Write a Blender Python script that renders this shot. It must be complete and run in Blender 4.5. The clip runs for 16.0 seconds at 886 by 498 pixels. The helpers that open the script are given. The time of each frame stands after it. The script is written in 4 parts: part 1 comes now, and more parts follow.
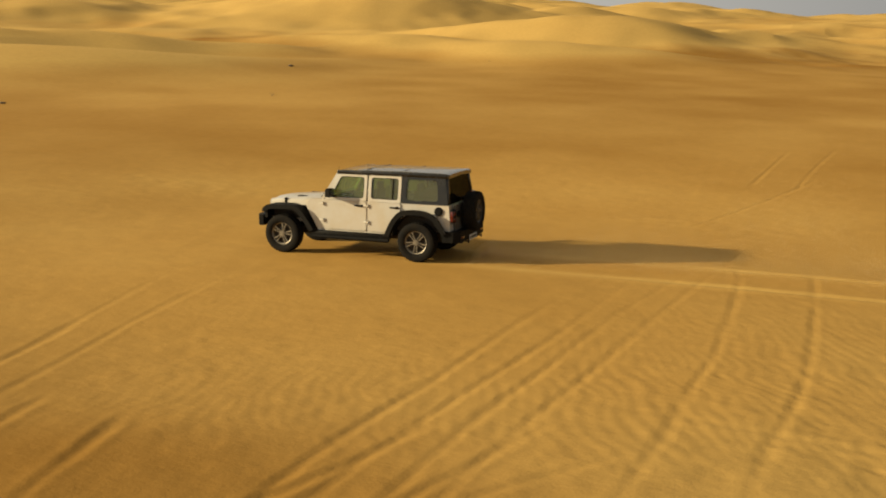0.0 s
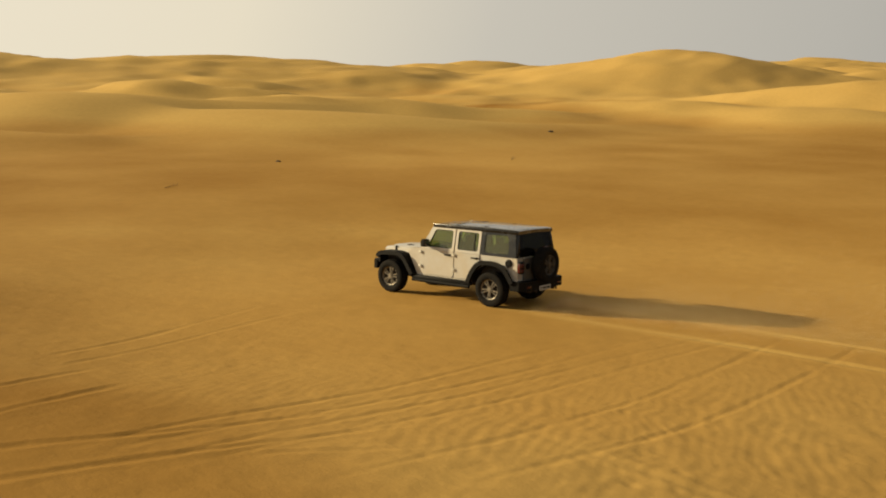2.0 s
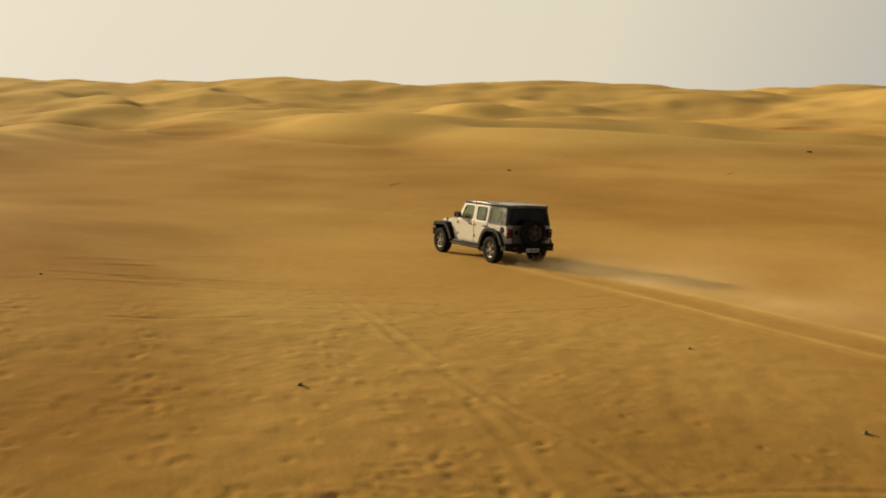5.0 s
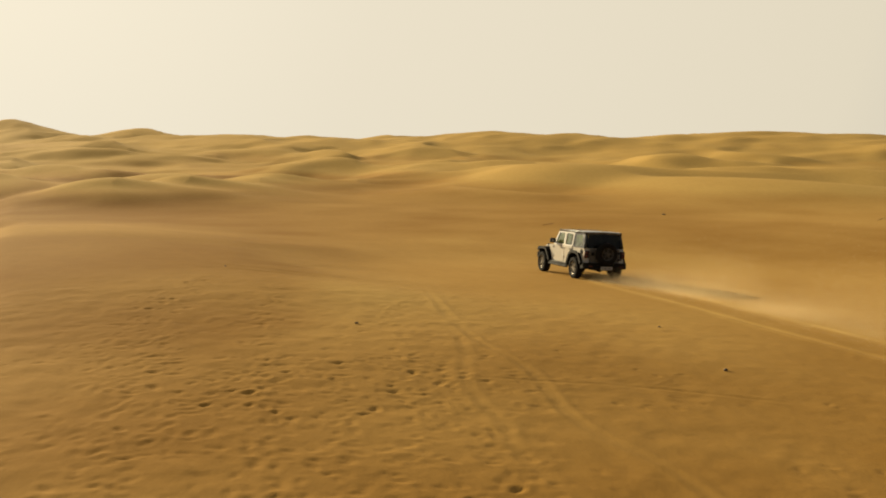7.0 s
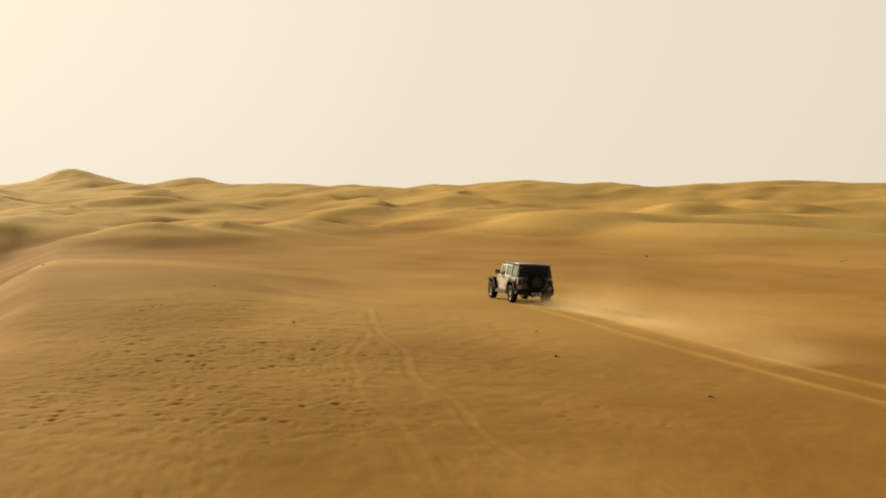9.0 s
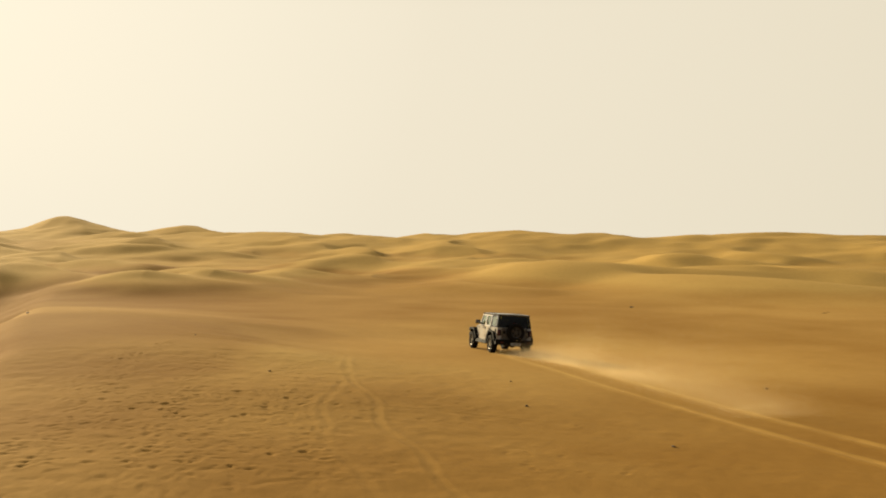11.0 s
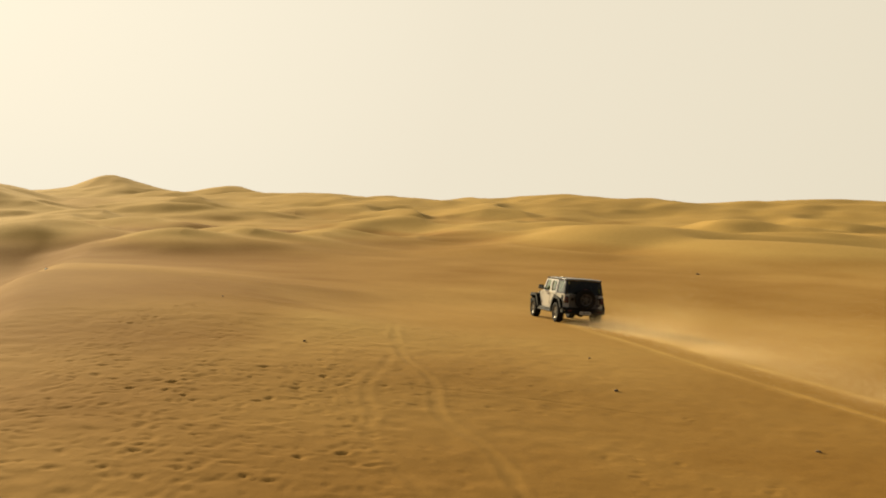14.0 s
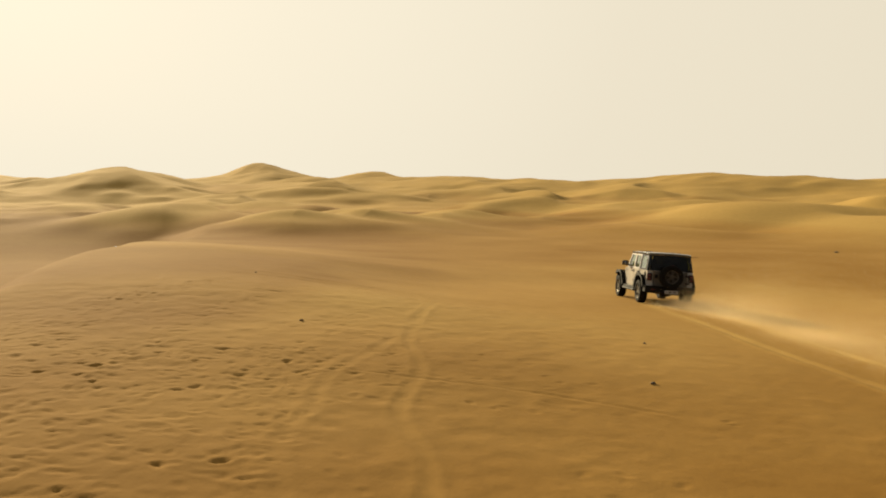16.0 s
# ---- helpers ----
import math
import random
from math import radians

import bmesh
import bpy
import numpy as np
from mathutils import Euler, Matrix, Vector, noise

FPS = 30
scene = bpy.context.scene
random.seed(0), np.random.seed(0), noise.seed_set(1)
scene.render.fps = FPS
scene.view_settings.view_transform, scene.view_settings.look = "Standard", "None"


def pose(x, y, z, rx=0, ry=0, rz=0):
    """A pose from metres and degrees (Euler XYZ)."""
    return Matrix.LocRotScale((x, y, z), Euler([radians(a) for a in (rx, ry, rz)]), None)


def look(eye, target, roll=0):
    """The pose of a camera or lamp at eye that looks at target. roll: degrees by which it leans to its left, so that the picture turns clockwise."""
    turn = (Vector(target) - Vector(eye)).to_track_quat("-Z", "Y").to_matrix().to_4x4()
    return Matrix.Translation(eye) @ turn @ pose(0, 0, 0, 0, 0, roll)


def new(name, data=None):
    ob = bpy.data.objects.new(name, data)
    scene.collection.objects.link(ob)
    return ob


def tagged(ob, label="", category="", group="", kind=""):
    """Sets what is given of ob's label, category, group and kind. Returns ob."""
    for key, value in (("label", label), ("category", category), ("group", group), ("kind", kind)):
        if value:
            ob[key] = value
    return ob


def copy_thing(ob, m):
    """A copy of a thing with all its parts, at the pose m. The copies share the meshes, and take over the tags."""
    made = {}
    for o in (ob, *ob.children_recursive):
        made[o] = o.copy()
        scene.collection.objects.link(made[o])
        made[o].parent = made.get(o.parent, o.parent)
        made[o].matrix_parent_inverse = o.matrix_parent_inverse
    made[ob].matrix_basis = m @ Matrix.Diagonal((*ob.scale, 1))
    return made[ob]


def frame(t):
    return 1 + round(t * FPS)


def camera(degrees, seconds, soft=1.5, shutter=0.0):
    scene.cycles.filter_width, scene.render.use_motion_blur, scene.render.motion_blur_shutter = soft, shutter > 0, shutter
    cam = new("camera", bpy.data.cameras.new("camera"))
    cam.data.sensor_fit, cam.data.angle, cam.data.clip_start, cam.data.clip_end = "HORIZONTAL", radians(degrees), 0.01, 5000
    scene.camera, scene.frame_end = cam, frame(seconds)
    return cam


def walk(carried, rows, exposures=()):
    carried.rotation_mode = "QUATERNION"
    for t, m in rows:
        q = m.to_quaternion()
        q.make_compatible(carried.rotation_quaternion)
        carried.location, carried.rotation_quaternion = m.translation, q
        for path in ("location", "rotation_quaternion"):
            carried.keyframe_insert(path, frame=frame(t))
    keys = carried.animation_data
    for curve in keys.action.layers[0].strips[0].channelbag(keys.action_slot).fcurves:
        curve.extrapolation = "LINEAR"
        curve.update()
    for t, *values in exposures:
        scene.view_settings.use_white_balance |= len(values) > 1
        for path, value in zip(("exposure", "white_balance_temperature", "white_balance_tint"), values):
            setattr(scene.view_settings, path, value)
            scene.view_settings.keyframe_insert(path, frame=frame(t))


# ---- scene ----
cam = camera(50, 16.0, soft=1.9)


def eye(x, y, z, bearing, tilt, lean):
    """A camera at x, y, z that looks along a bearing clockwise from +Y, tilted up, leaning to its left (degrees)."""
    return pose(x, y, z, 90 + tilt, 0, -bearing) @ pose(0, 0, 0, 0, 0, lean)


walk(cam, [
    (0.0, eye(-18.11, -8.11, 4.99, 70.69, -13.98, 1.37)),
    (0.5, eye(-18.12, -9.44, 5.12, 66.57, -13.15, 1.01)),
    (1.0, eye(-18.21, -10.87, 5.25, 61.95, -12.12, 0.86)),
    (1.5, eye(-18.22, -12.25, 5.33, 57.13, -11.36, 0.81)),
    (2.0, eye(-18.08, -13.71, 5.36, 51.72, -10.54, 0.74)),
    (2.5, eye(-17.79, -15.32, 5.34, 46.61, -10.04, 0.72)),
    (3.0, eye(-17.45, -16.93, 5.24, 41.98, -9.88, 0.60)),
    (3.5, eye(-17.07, -18.57, 5.15, 38.57, -9.55, 0.47)),
    (3.7, eye(-16.92, -19.31, 5.12, 37.45, -9.41, 0.48)),
    (5.8, eye(-16.05, -28.89, 5.11, 24.99, -8.38, 0.27)),
    (6.0, eye(-16.02, -29.72, 5.10, 23.66, -7.86, 0.21)),
    (6.5, eye(-15.94, -31.74, 5.05, 20.52, -6.88, 0.04)),
    (7.0, eye(-15.75, -33.89, 5.02, 16.80, -6.15, -0.06)),
    (7.5, eye(-15.39, -36.18, 5.01, 13.81, -5.61, -0.05)),
    (8.0, eye(-14.86, -38.48, 4.98, 13.41, -5.08, -0.12)),
    (8.5, eye(-14.32, -40.51, 4.95, 13.63, -4.20, -0.10)),
    (9.0, eye(-13.90, -42.08, 4.90, 13.73, -3.21, -0.01)),
    (9.5, eye(-13.61, -43.16, 4.83, 13.69, -2.53, 0.10)),
    (9.7, eye(-13.53, -43.44, 4.81, 13.76, -2.31, 0.14)),
    (11.8, eye(-13.45, -41.84, 5.06, 14.10, 0.43, 0.46)),
    (12.0, eye(-13.43, -41.55, 5.05, 14.03, 0.13, 0.51)),
    (12.5, eye(-13.37, -40.74, 4.99, 13.76, -0.66, 0.67)),
    (13.0, eye(-13.28, -39.82, 4.88, 13.43, -1.25, 0.83)),
    (13.5, eye(-13.16, -38.81, 4.72, 12.65, -1.95, 0.95)),
    (14.0, eye(-12.93, -37.75, 4.54, 11.55, -2.41, 1.11)),
    (14.5, eye(-12.40, -36.78, 4.34, 10.62, -2.81, 1.25)),
    (15.0, eye(-11.53, -35.98, 4.15, 9.45, -3.50, 1.21)),
    (15.5, eye(-10.44, -35.28, 4.02, 6.49, -3.81, 0.90)),
    (16.0, eye(-9.27, -34.52, 3.97, 2.60, -3.45, 0.26)),
], exposures=((0.0, 0.55), (2.0, 0.43), (3.0, 0.34), (3.7, 0.31), (6.0, 0.35), (7.0, 0.37), (9.5, 0.43), (12.5, 0.45), (16.0, 0.41)))

# ---- light: a low hazy sun ahead and to the left of the car, and a dusty sky ----
SUN_BEARING, SUN_HEIGHT = -24.0, 16.0
sun_way = Vector((math.sin(radians(SUN_BEARING)) * math.cos(radians(SUN_HEIGHT)),
                  math.cos(radians(SUN_BEARING)) * math.cos(radians(SUN_HEIGHT)),
                  math.sin(radians(SUN_HEIGHT))))
sun = new("sun", bpy.data.lights.new("sun", "SUN"))
sun.data.energy, sun.data.angle, sun.data.color = 5.0, radians(2.0), (1.0, 0.82, 0.50)
sun.matrix_world = look(sun_way * 100, (0, 0, 0))

world = bpy.data.worlds.new("world")
scene.world = world
world.use_nodes = True
wt = world.node_tree
wt.nodes.clear()


def wnode(kind, **values):
    n = wt.nodes.new(kind)
    for key, value in values.items():
        n.inputs[key].default_value = value
    return n


sky = wnode("ShaderNodeTexSky")
sky.sky_type, sky.sun_disc = "NISHITA", False
sky.sun_elevation, sky.sun_rotation = radians(SUN_HEIGHT), radians(SUN_BEARING)
sky.dust_density, sky.air_density = 8.0, 1.5
coord = wnode("ShaderNodeTexCoord")
aim = wnode("ShaderNodeVectorMath")
aim.operation = "DOT_PRODUCT"
aim.inputs[1].default_value = sun_way
wt.links.new(coord.outputs["Generated"], aim.inputs[0])
half_turn = wnode("ShaderNodeMapRange")
half_turn.inputs["From Min"].default_value = -1.0
wt.links.new(aim.outputs["Value"], half_turn.inputs["Value"])
ramp = wnode("ShaderNodeValToRGB")
wt.links.new(half_turn.outputs[0], ramp.inputs[0])
stops = ramp.color_ramp.elements
stops[0].position, stops[0].color = 0.0, (0.20, 0.198, 0.19, 1)
stops[1].position, stops[1].color = 1.0, (1.03, 0.94, 0.745, 1)
for place, colour in ((0.24, (0.30, 0.295, 0.28, 1)), (0.44, (0.50, 0.475, 0.42, 1)), (0.60, (0.61, 0.57, 0.485, 1)), (0.72, (0.85, 0.765, 0.59, 1)), (0.90, (0.915, 0.825, 0.645, 1))):
    e = stops.new(place)
    e.color = colour
dim = wnode("ShaderNodeMixRGB", Fac=1.0, Color2=(0.04, 0.04, 0.04, 1))
dim.blend_type = "MULTIPLY"
wt.links.new(sky.outputs[0], dim.inputs["Color1"])
split = wnode("ShaderNodeSeparateXYZ")
wt.links.new(coord.outputs["Generated"], split.inputs[0])
thick = wnode("ShaderNodeMapRange")
thick.inputs["From Min"].default_value, thick.inputs["From Max"].default_value = 0.24, 0.75
thick.inputs["To Min"].default_value, thick.inputs["To Max"].default_value = 0.97, 0.22
wt.links.new(split.outputs["Z"], thick.inputs["Value"])
haze = wnode("ShaderNodeMixRGB")
wt.links.new(thick.outputs[0], haze.inputs["Fac"])
wt.links.new(dim.outputs[0], haze.inputs["Color1"])
wt.links.new(ramp.outputs[0], haze.inputs["Color2"])
back = wnode("ShaderNodeBackground", Strength=0.72)
wt.links.new(haze.outputs[0], back.inputs["Color"])
out = wnode("ShaderNodeOutputWorld")
wt.links.new(back.outputs[0], out.inputs["Surface"])

# ---- materials ----
def material(name):
    m = bpy.data.materials.new(name)
    m.use_nodes = True
    return m, m.node_tree, m.node_tree.nodes["Principled BSDF"]


def add(tree, kind, **values):
    n = tree.nodes.new(kind)
    for key, value in values.items():
        n.inputs[key.replace("_", " ")].default_value = value
    return n


def surface(name, base, rough, metal=0.0, other=None, scale=6.0, amount=0.5, bump=0.0, bump_scale=60.0, coat=0.0):
    """A plain material whose colour drifts to a second one in soft stains, with fine relief."""
    m, t, b = material(name)
    place = add(t, "ShaderNodeTexCoord")
    stain = add(t, "ShaderNodeTexNoise", Scale=scale, Detail=6.0, Roughness=0.62)
    t.links.new(place.outputs["Object"], stain.inputs["Vector"])
    span = add(t, "ShaderNodeMapRange", From_Min=0.5 - 0.3 * amount, From_Max=0.85)
    t.links.new(stain.outputs["Fac"], span.inputs["Value"])
    mix = add(t, "ShaderNodeMixRGB", Color1=(*base, 1), Color2=(*(other or base), 1))
    t.links.new(span.outputs[0], mix.inputs["Fac"])
    t.links.new(mix.outputs[0], b.inputs["Base Color"])
    rmix = add(t, "ShaderNodeMapRange", To_Min=rough, To_Max=min(1.0, rough + 0.25))
    t.links.new(span.outputs[0], rmix.inputs["Value"])
    t.links.new(rmix.outputs[0], b.inputs["Roughness"])
    b.inputs["Metallic"].default_value = metal
    b.inputs["Coat Weight"].default_value = coat
    if bump:
        grain = add(t, "ShaderNodeTexNoise", Scale=bump_scale, Detail=3.0)
        t.links.new(place.outputs["Object"], grain.inputs["Vector"])
        relief = add(t, "ShaderNodeBump", Strength=bump, Distance=0.01)
        t.links.new(grain.outputs["Fac"], relief.inputs["Height"])
        t.links.new(relief.outputs[0], b.inputs["Normal"])
    return m


def sand_material():
    m, t, b = material("sand")
    place = add(t, "ShaderNodeTexCoord")
    hard = add(t, "ShaderNodeAttribute")
    hard.attribute_name = "hard"
    blotch = add(t, "ShaderNodeTexNoise", Scale=0.09, Detail=7.0, Roughness=0.6)
    speck = add(t, "ShaderNodeTexNoise", Scale=2.2, Detail=8.0, Roughness=0.7)
    for n in (blotch, speck):
        t.links.new(place.outputs["Object"], n.inputs["Vector"])
    total = add(t, "ShaderNodeMath")
    total.operation = "ADD"
    shift = add(t, "ShaderNodeMapRange", From_Min=0.3, From_Max=0.7, To_Min=-0.13, To_Max=0.13)
    t.links.new(blotch.outputs["Fac"], shift.inputs["Value"])
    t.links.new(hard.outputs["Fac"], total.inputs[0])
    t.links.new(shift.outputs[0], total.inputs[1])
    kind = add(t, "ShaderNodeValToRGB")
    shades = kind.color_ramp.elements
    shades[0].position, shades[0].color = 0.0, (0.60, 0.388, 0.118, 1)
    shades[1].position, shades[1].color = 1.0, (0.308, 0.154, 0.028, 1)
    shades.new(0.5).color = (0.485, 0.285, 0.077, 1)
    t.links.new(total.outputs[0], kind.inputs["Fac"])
    tone = add(t, "ShaderNodeMapRange", From_Min=0.25, From_Max=0.75, To_Min=0.92, To_Max=1.07)
    t.links.new(speck.outputs["Fac"], tone.inputs["Value"])
    paint = add(t, "ShaderNodeMixRGB", Fac=1.0)
    paint.blend_type = "MULTIPLY"
    t.links.new(kind.outputs[0], paint.inputs["Color1"])
    t.links.new(tone.outputs[0], paint.inputs["Color2"])
    t.links.new(paint.outputs[0], b.inputs["Base Color"])
    b.inputs["Roughness"].default_value = 0.95
    b.inputs["Specular IOR Level"].default_value = 0.035
    ripple = add(t, "ShaderNodeTexNoise", Scale=7.0, Detail=5.0, Roughness=0.62)
    grain = add(t, "ShaderNodeTexNoise", Scale=40.0, Detail=2.0)
    flat = add(t, "ShaderNodeMapping")
    flat.inputs["Scale"].default_value = (1.0, 0.7, 1.0)
    flat.inputs["Rotation"].default_value = (0, 0, 0.6)
    t.links.new(place.outputs["Object"], flat.inputs["Vector"])
    t.links.new(flat.outputs[0], ripple.inputs["Vector"])
    t.links.new(place.outputs["Object"], grain.inputs["Vector"])
    low = add(t, "ShaderNodeBump", Strength=0.17, Distance=0.05)
    fine = add(t, "ShaderNodeBump", Strength=0.25, Distance=0.006)
    t.links.new(ripple.outputs["Fac"], low.inputs["Height"])
    t.links.new(grain.outputs["Fac"], fine.inputs["Height"])
    t.links.new(low.outputs[0], fine.inputs["Normal"])
    t.links.new(fine.outputs[0], b.inputs["Normal"])
    return m


SAND = sand_material()

# ---- the ground: one sheet of sand from under the car to the horizon ----
def lattice(ix, iy, seed):
    h = (ix * 374761393 + iy * 668265263 + seed * 974634777) & 0xFFFFFFFF
    h = ((h ^ (h >> 13)) * 1274126177) & 0xFFFFFFFF
    return ((h ^ (h >> 16)) & 0xFFFF) / 32767.5 - 1.0


def drift(x, y, size, seed):
    """Smooth value noise, -1 to 1, with bumps of about that size in metres."""
    u, v = x / size, y / size
    iu, iv = np.floor(u).astype(np.int64), np.floor(v).astype(np.int64)
    fu, fv = u - iu, v - iv
    fu, fv = fu * fu * fu * (fu * (fu * 6 - 15) + 10), fv * fv * fv * (fv * (fv * 6 - 15) + 10)
    a = lattice(iu, iv, seed) * (1 - fu) + lattice(iu + 1, iv, seed) * fu
    b = lattice(iu, iv + 1, seed) * (1 - fu) + lattice(iu + 1, iv + 1, seed) * fu
    return a * (1 - fv) + b * fv


def ease(a, b, x):
    s = np.clip((x - a) / (b - a), 0, 1)
    return s * s * (3 - 2 * s)


def widening(step, growth, bend):
    """Distances that grow ever wider out to the horizon, faster past the bend."""
    out, d = [], 0.0
    while d < 2600:
        step *= growth if d < bend else 1.07
        d += step
        out.append(d)
    return np.array(out)


def lines(low, high, step, before, after):
    """Grid lines: even between low and high, then ever wider on both sides."""
    mid = np.arange(low, high, step)
    return np.concatenate([(low - widening(step, *before))[::-1], mid, mid[-1] + widening(step, *after)])


GX, GY = np.meshgrid(lines(-17.5, 4.5, 0.056, (1.018, 80), (1.010, 330)), lines(-24.0, 4.0, 0.056, (1.035, 30), (1.009, 400)))
RANGE = np.hypot(GX + 12, GY + 20)

DUNES = np.zeros_like(GX)


def dune(x, y, length, width, height, turn, lee=0.45, horn=0.35):
    """One crescent dune: a long windward side, a short lee side, the crest bent back at its ends. turn: the lee's bearing."""
    global DUNES
    r = 3.0 * max(length, width)
    rows = np.where(np.abs(GY[:, 0] - y) < r)[0]
    cols = np.where(np.abs(GX[0] - x) < r)[0]
    if not len(rows) or not len(cols):
        return
    part_of = np.ix_(rows, cols)
    dx, dy = GX[part_of] - x, GY[part_of] - y
    c, s = math.cos(radians(turn)), math.sin(radians(turn))
    u, v = dx * s + dy * c, dx * c - dy * s
    v = v + 0.12 * width * drift(GX[part_of], GY[part_of], width * 0.8, 5)
    u = u + 0.15 * length * drift(GX[part_of], GY[part_of], width * 0.7, 6) - horn * v * v / max(width, 1)
    along = np.where(u < 0, np.exp(-(np.abs(u) / length) ** 1.9), np.clip(1.04 - 0.62 * np.abs(u) / (length * lee), 0, 1) ** 1.35)
    h = height * along * np.exp(-(v / width) ** 2)
    DUNES[part_of] = (DUNES[part_of] ** 4 + h ** 4) ** 0.25


# the dune belt all round the plain: low hummocks in front, larger dunes behind
dice = random.Random(11)
for k in range(310):
    bearing, far = dice.uniform(-180, 180), 104 + 190 * dice.random() ** 1.2
    size = dice.uniform(0.6, 1.25) * (0.7 + far / 420)
    if 42 < bearing < 100 and far < 190 and dice.random() < 0.75:
        continue
    dune(-12 + far * math.sin(radians(bearing)), -20 + far * math.cos(radians(bearing)),
         10 * size, 14 * size, dice.uniform(0.9, 2.5) * size, 75 + dice.uniform(-40, 40), dice.uniform(0.4, 0.8), dice.uniform(0.1, 0.6))
for k in range(90):
    bearing, far = dice.uniform(-180, 180), 240 + 420 * dice.random()
    size = dice.uniform(0.8, 1.3) * far / 300
    dune(-12 + far * math.sin(radians(bearing)), -20 + far * math.cos(radians(bearing)),
         16 * size, 25 * size, dice.uniform(2.5, 5.0) * size, 75 + dice.uniform(-30, 30), dice.uniform(0.45, 0.8), dice.uniform(0.1, 0.5))
# single dunes that stand out along the skyline
dune(-71, 392, 17, 62, 10.2, 80, 1.6, 0.0)
dune(-64, 392, 60, 80, 5.0, 80, 1.0, 0.0)
dune(-75, 200, 20, 40, 5.5, 80, 0.6)
dune(70, 195, 40, 60, 4.2, 70, 0.6)
dune(125, 160, 40, 55, 4.6, 70, 0.6)
dune(20, 230, 40, 60, 3.5, 70, 0.6)
dune(160, 70, 30, 34, 7.0, 70, 0.35, 0.3)
dune(118, 18, 16, 30, 4.6, 60, 0.35, 0.4)
dune(92, 34, 12, 24, 2.0, 60, 0.4, 0.4)
dune(66, 100, 14, 20, 3.2, 80, 0.35, 0.5)
dune(34, 72, 14, 22, 3.0, 62, 0.5, 0.5)
dune(-34, 84, 9, 12, 2.2, 80, 0.4, 0.4)
dune(12, 118, 11, 18, 3.0, 80, 0.4, 0.4)
for x, y, length, width, height, turn in ((40, 48, 12, 24, 2.0, 60), (16, 60, 9, 17, 0.9, 75), (60, 60, 10, 22, 2.4, 70),
                                             (-20, 70, 8, 13, 1.3, 80), (-2, 88, 9, 16, 1.5, 75), (30, 84, 9, 16, 2.3, 70)):
    dune(x, y, length, width, height, turn, 0.4, 0.5)
# a cluster of small smooth hummocks past the swell
for x, y, length, width, height, turn in ((-20, 60, 8, 8, 2.2, 95), (-13, 68, 7, 8, 2.2, 100), (-38, 76, 9, 11, 2.4, 90), (-5, 78, 7, 9, 1.6, 100)):
    dune(x, y, length, width, height, turn, 1.7, 0.2)
# a broad low swell beside the car's way, with a steeper side towards a lower plain
crest_x = -20.5 - 0.10 * (GY + 10) + 1.2 * drift(GX * 0, GY, 14, 71) + 0.35 * drift(GX * 0, GY, 4, 72)
across = GX - crest_x
flanks = np.where(across < 0, np.exp(-(np.abs(across) / 4.2) ** 1.8), np.exp(-(np.abs(across) / 11.5) ** 2.2))
along = np.where(GY < 8, np.exp(-((GY - 8) / 42) ** 2), np.exp(-((GY - 8) / 17) ** 2))
SWELL = 1.6 * ease(4, 14, np.hypot(GX, GY)) * flanks * along * (1 + 0.10 * drift(GX * 0.3, GY, 8, 73))
DUNES = np.maximum(DUNES, SWELL)

PLAIN = ease(0, 60, RANGE) * (0.18 * drift(GX, GY, 45, 1) + 0.07 * drift(GX, GY, 14, 2))
PLAIN = PLAIN + ease(120, 270, RANGE) * (5.0 + 1.2 * drift(GX, GY, 70, 3)) + ease(80, 130, RANGE) * (0.5 * drift(GX, GY, 22, 4) + 0.32 * drift(GX, GY, 9, 13) + 0.12 * drift(GX, GY, 4.5, 14))
PLAIN = PLAIN - 2.1 * ease(0.5, -6.5, across) * ease(-34, -8, GY) * ease(110, 70, RANGE)
PLAIN = PLAIN + (-0.060 * GX - 0.035 * GY) * np.exp(-((GX / 13) ** 2 + (GY / 13) ** 2))
# small sharp-crested drifts all over the dune belt
warp = GX + 5 * drift(GX, GY, 30, 81), GY * 0.8 + 5 * drift(GX, GY, 26, 82)
DRIFTS = 0.60 * (0.5 - np.abs(drift(warp[0], warp[1], 17, 83))) + 0.26 * (0.5 - np.abs(drift(warp[0], warp[1], 8, 84)))
PLAIN = PLAIN + ease(98, 145, RANGE) * (0.55 + 0.45 * drift(GX, GY, 60, 85)) * DRIFTS * ease(1200, 500, RANGE)
GZ = PLAIN + DUNES

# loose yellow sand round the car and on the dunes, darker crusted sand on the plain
edge = 1.3 * drift(GX, GY, 6, 31) + 0.5 * drift(GX, GY, 1.6, 32)
loose = ease(0.0, 8.0, 17.5 + edge - np.hypot((GX - 1.5) * 0.95, (GY + 3.5) * 0.66)) * ease(-18, -8.5, GY)
trodden = ease(0, 7, 13 + 2 * edge - np.hypot(GX + 12, (GY + 17) * 0.7)) * ease(-4.5, -1.0, across) * ease(-5, -11, GY)
# paler too beyond the car, along the swell, and from about 112 m out
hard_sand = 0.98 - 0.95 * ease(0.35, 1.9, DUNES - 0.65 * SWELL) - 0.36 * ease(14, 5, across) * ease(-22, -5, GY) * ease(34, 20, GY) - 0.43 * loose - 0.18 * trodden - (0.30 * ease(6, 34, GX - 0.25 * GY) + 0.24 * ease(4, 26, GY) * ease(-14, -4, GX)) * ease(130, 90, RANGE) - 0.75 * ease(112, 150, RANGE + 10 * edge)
hard_sand = hard_sand + 0.7 * ease(-1.5, -5, across) * ease(75, 50, GY) * ease(105, 75, RANGE)
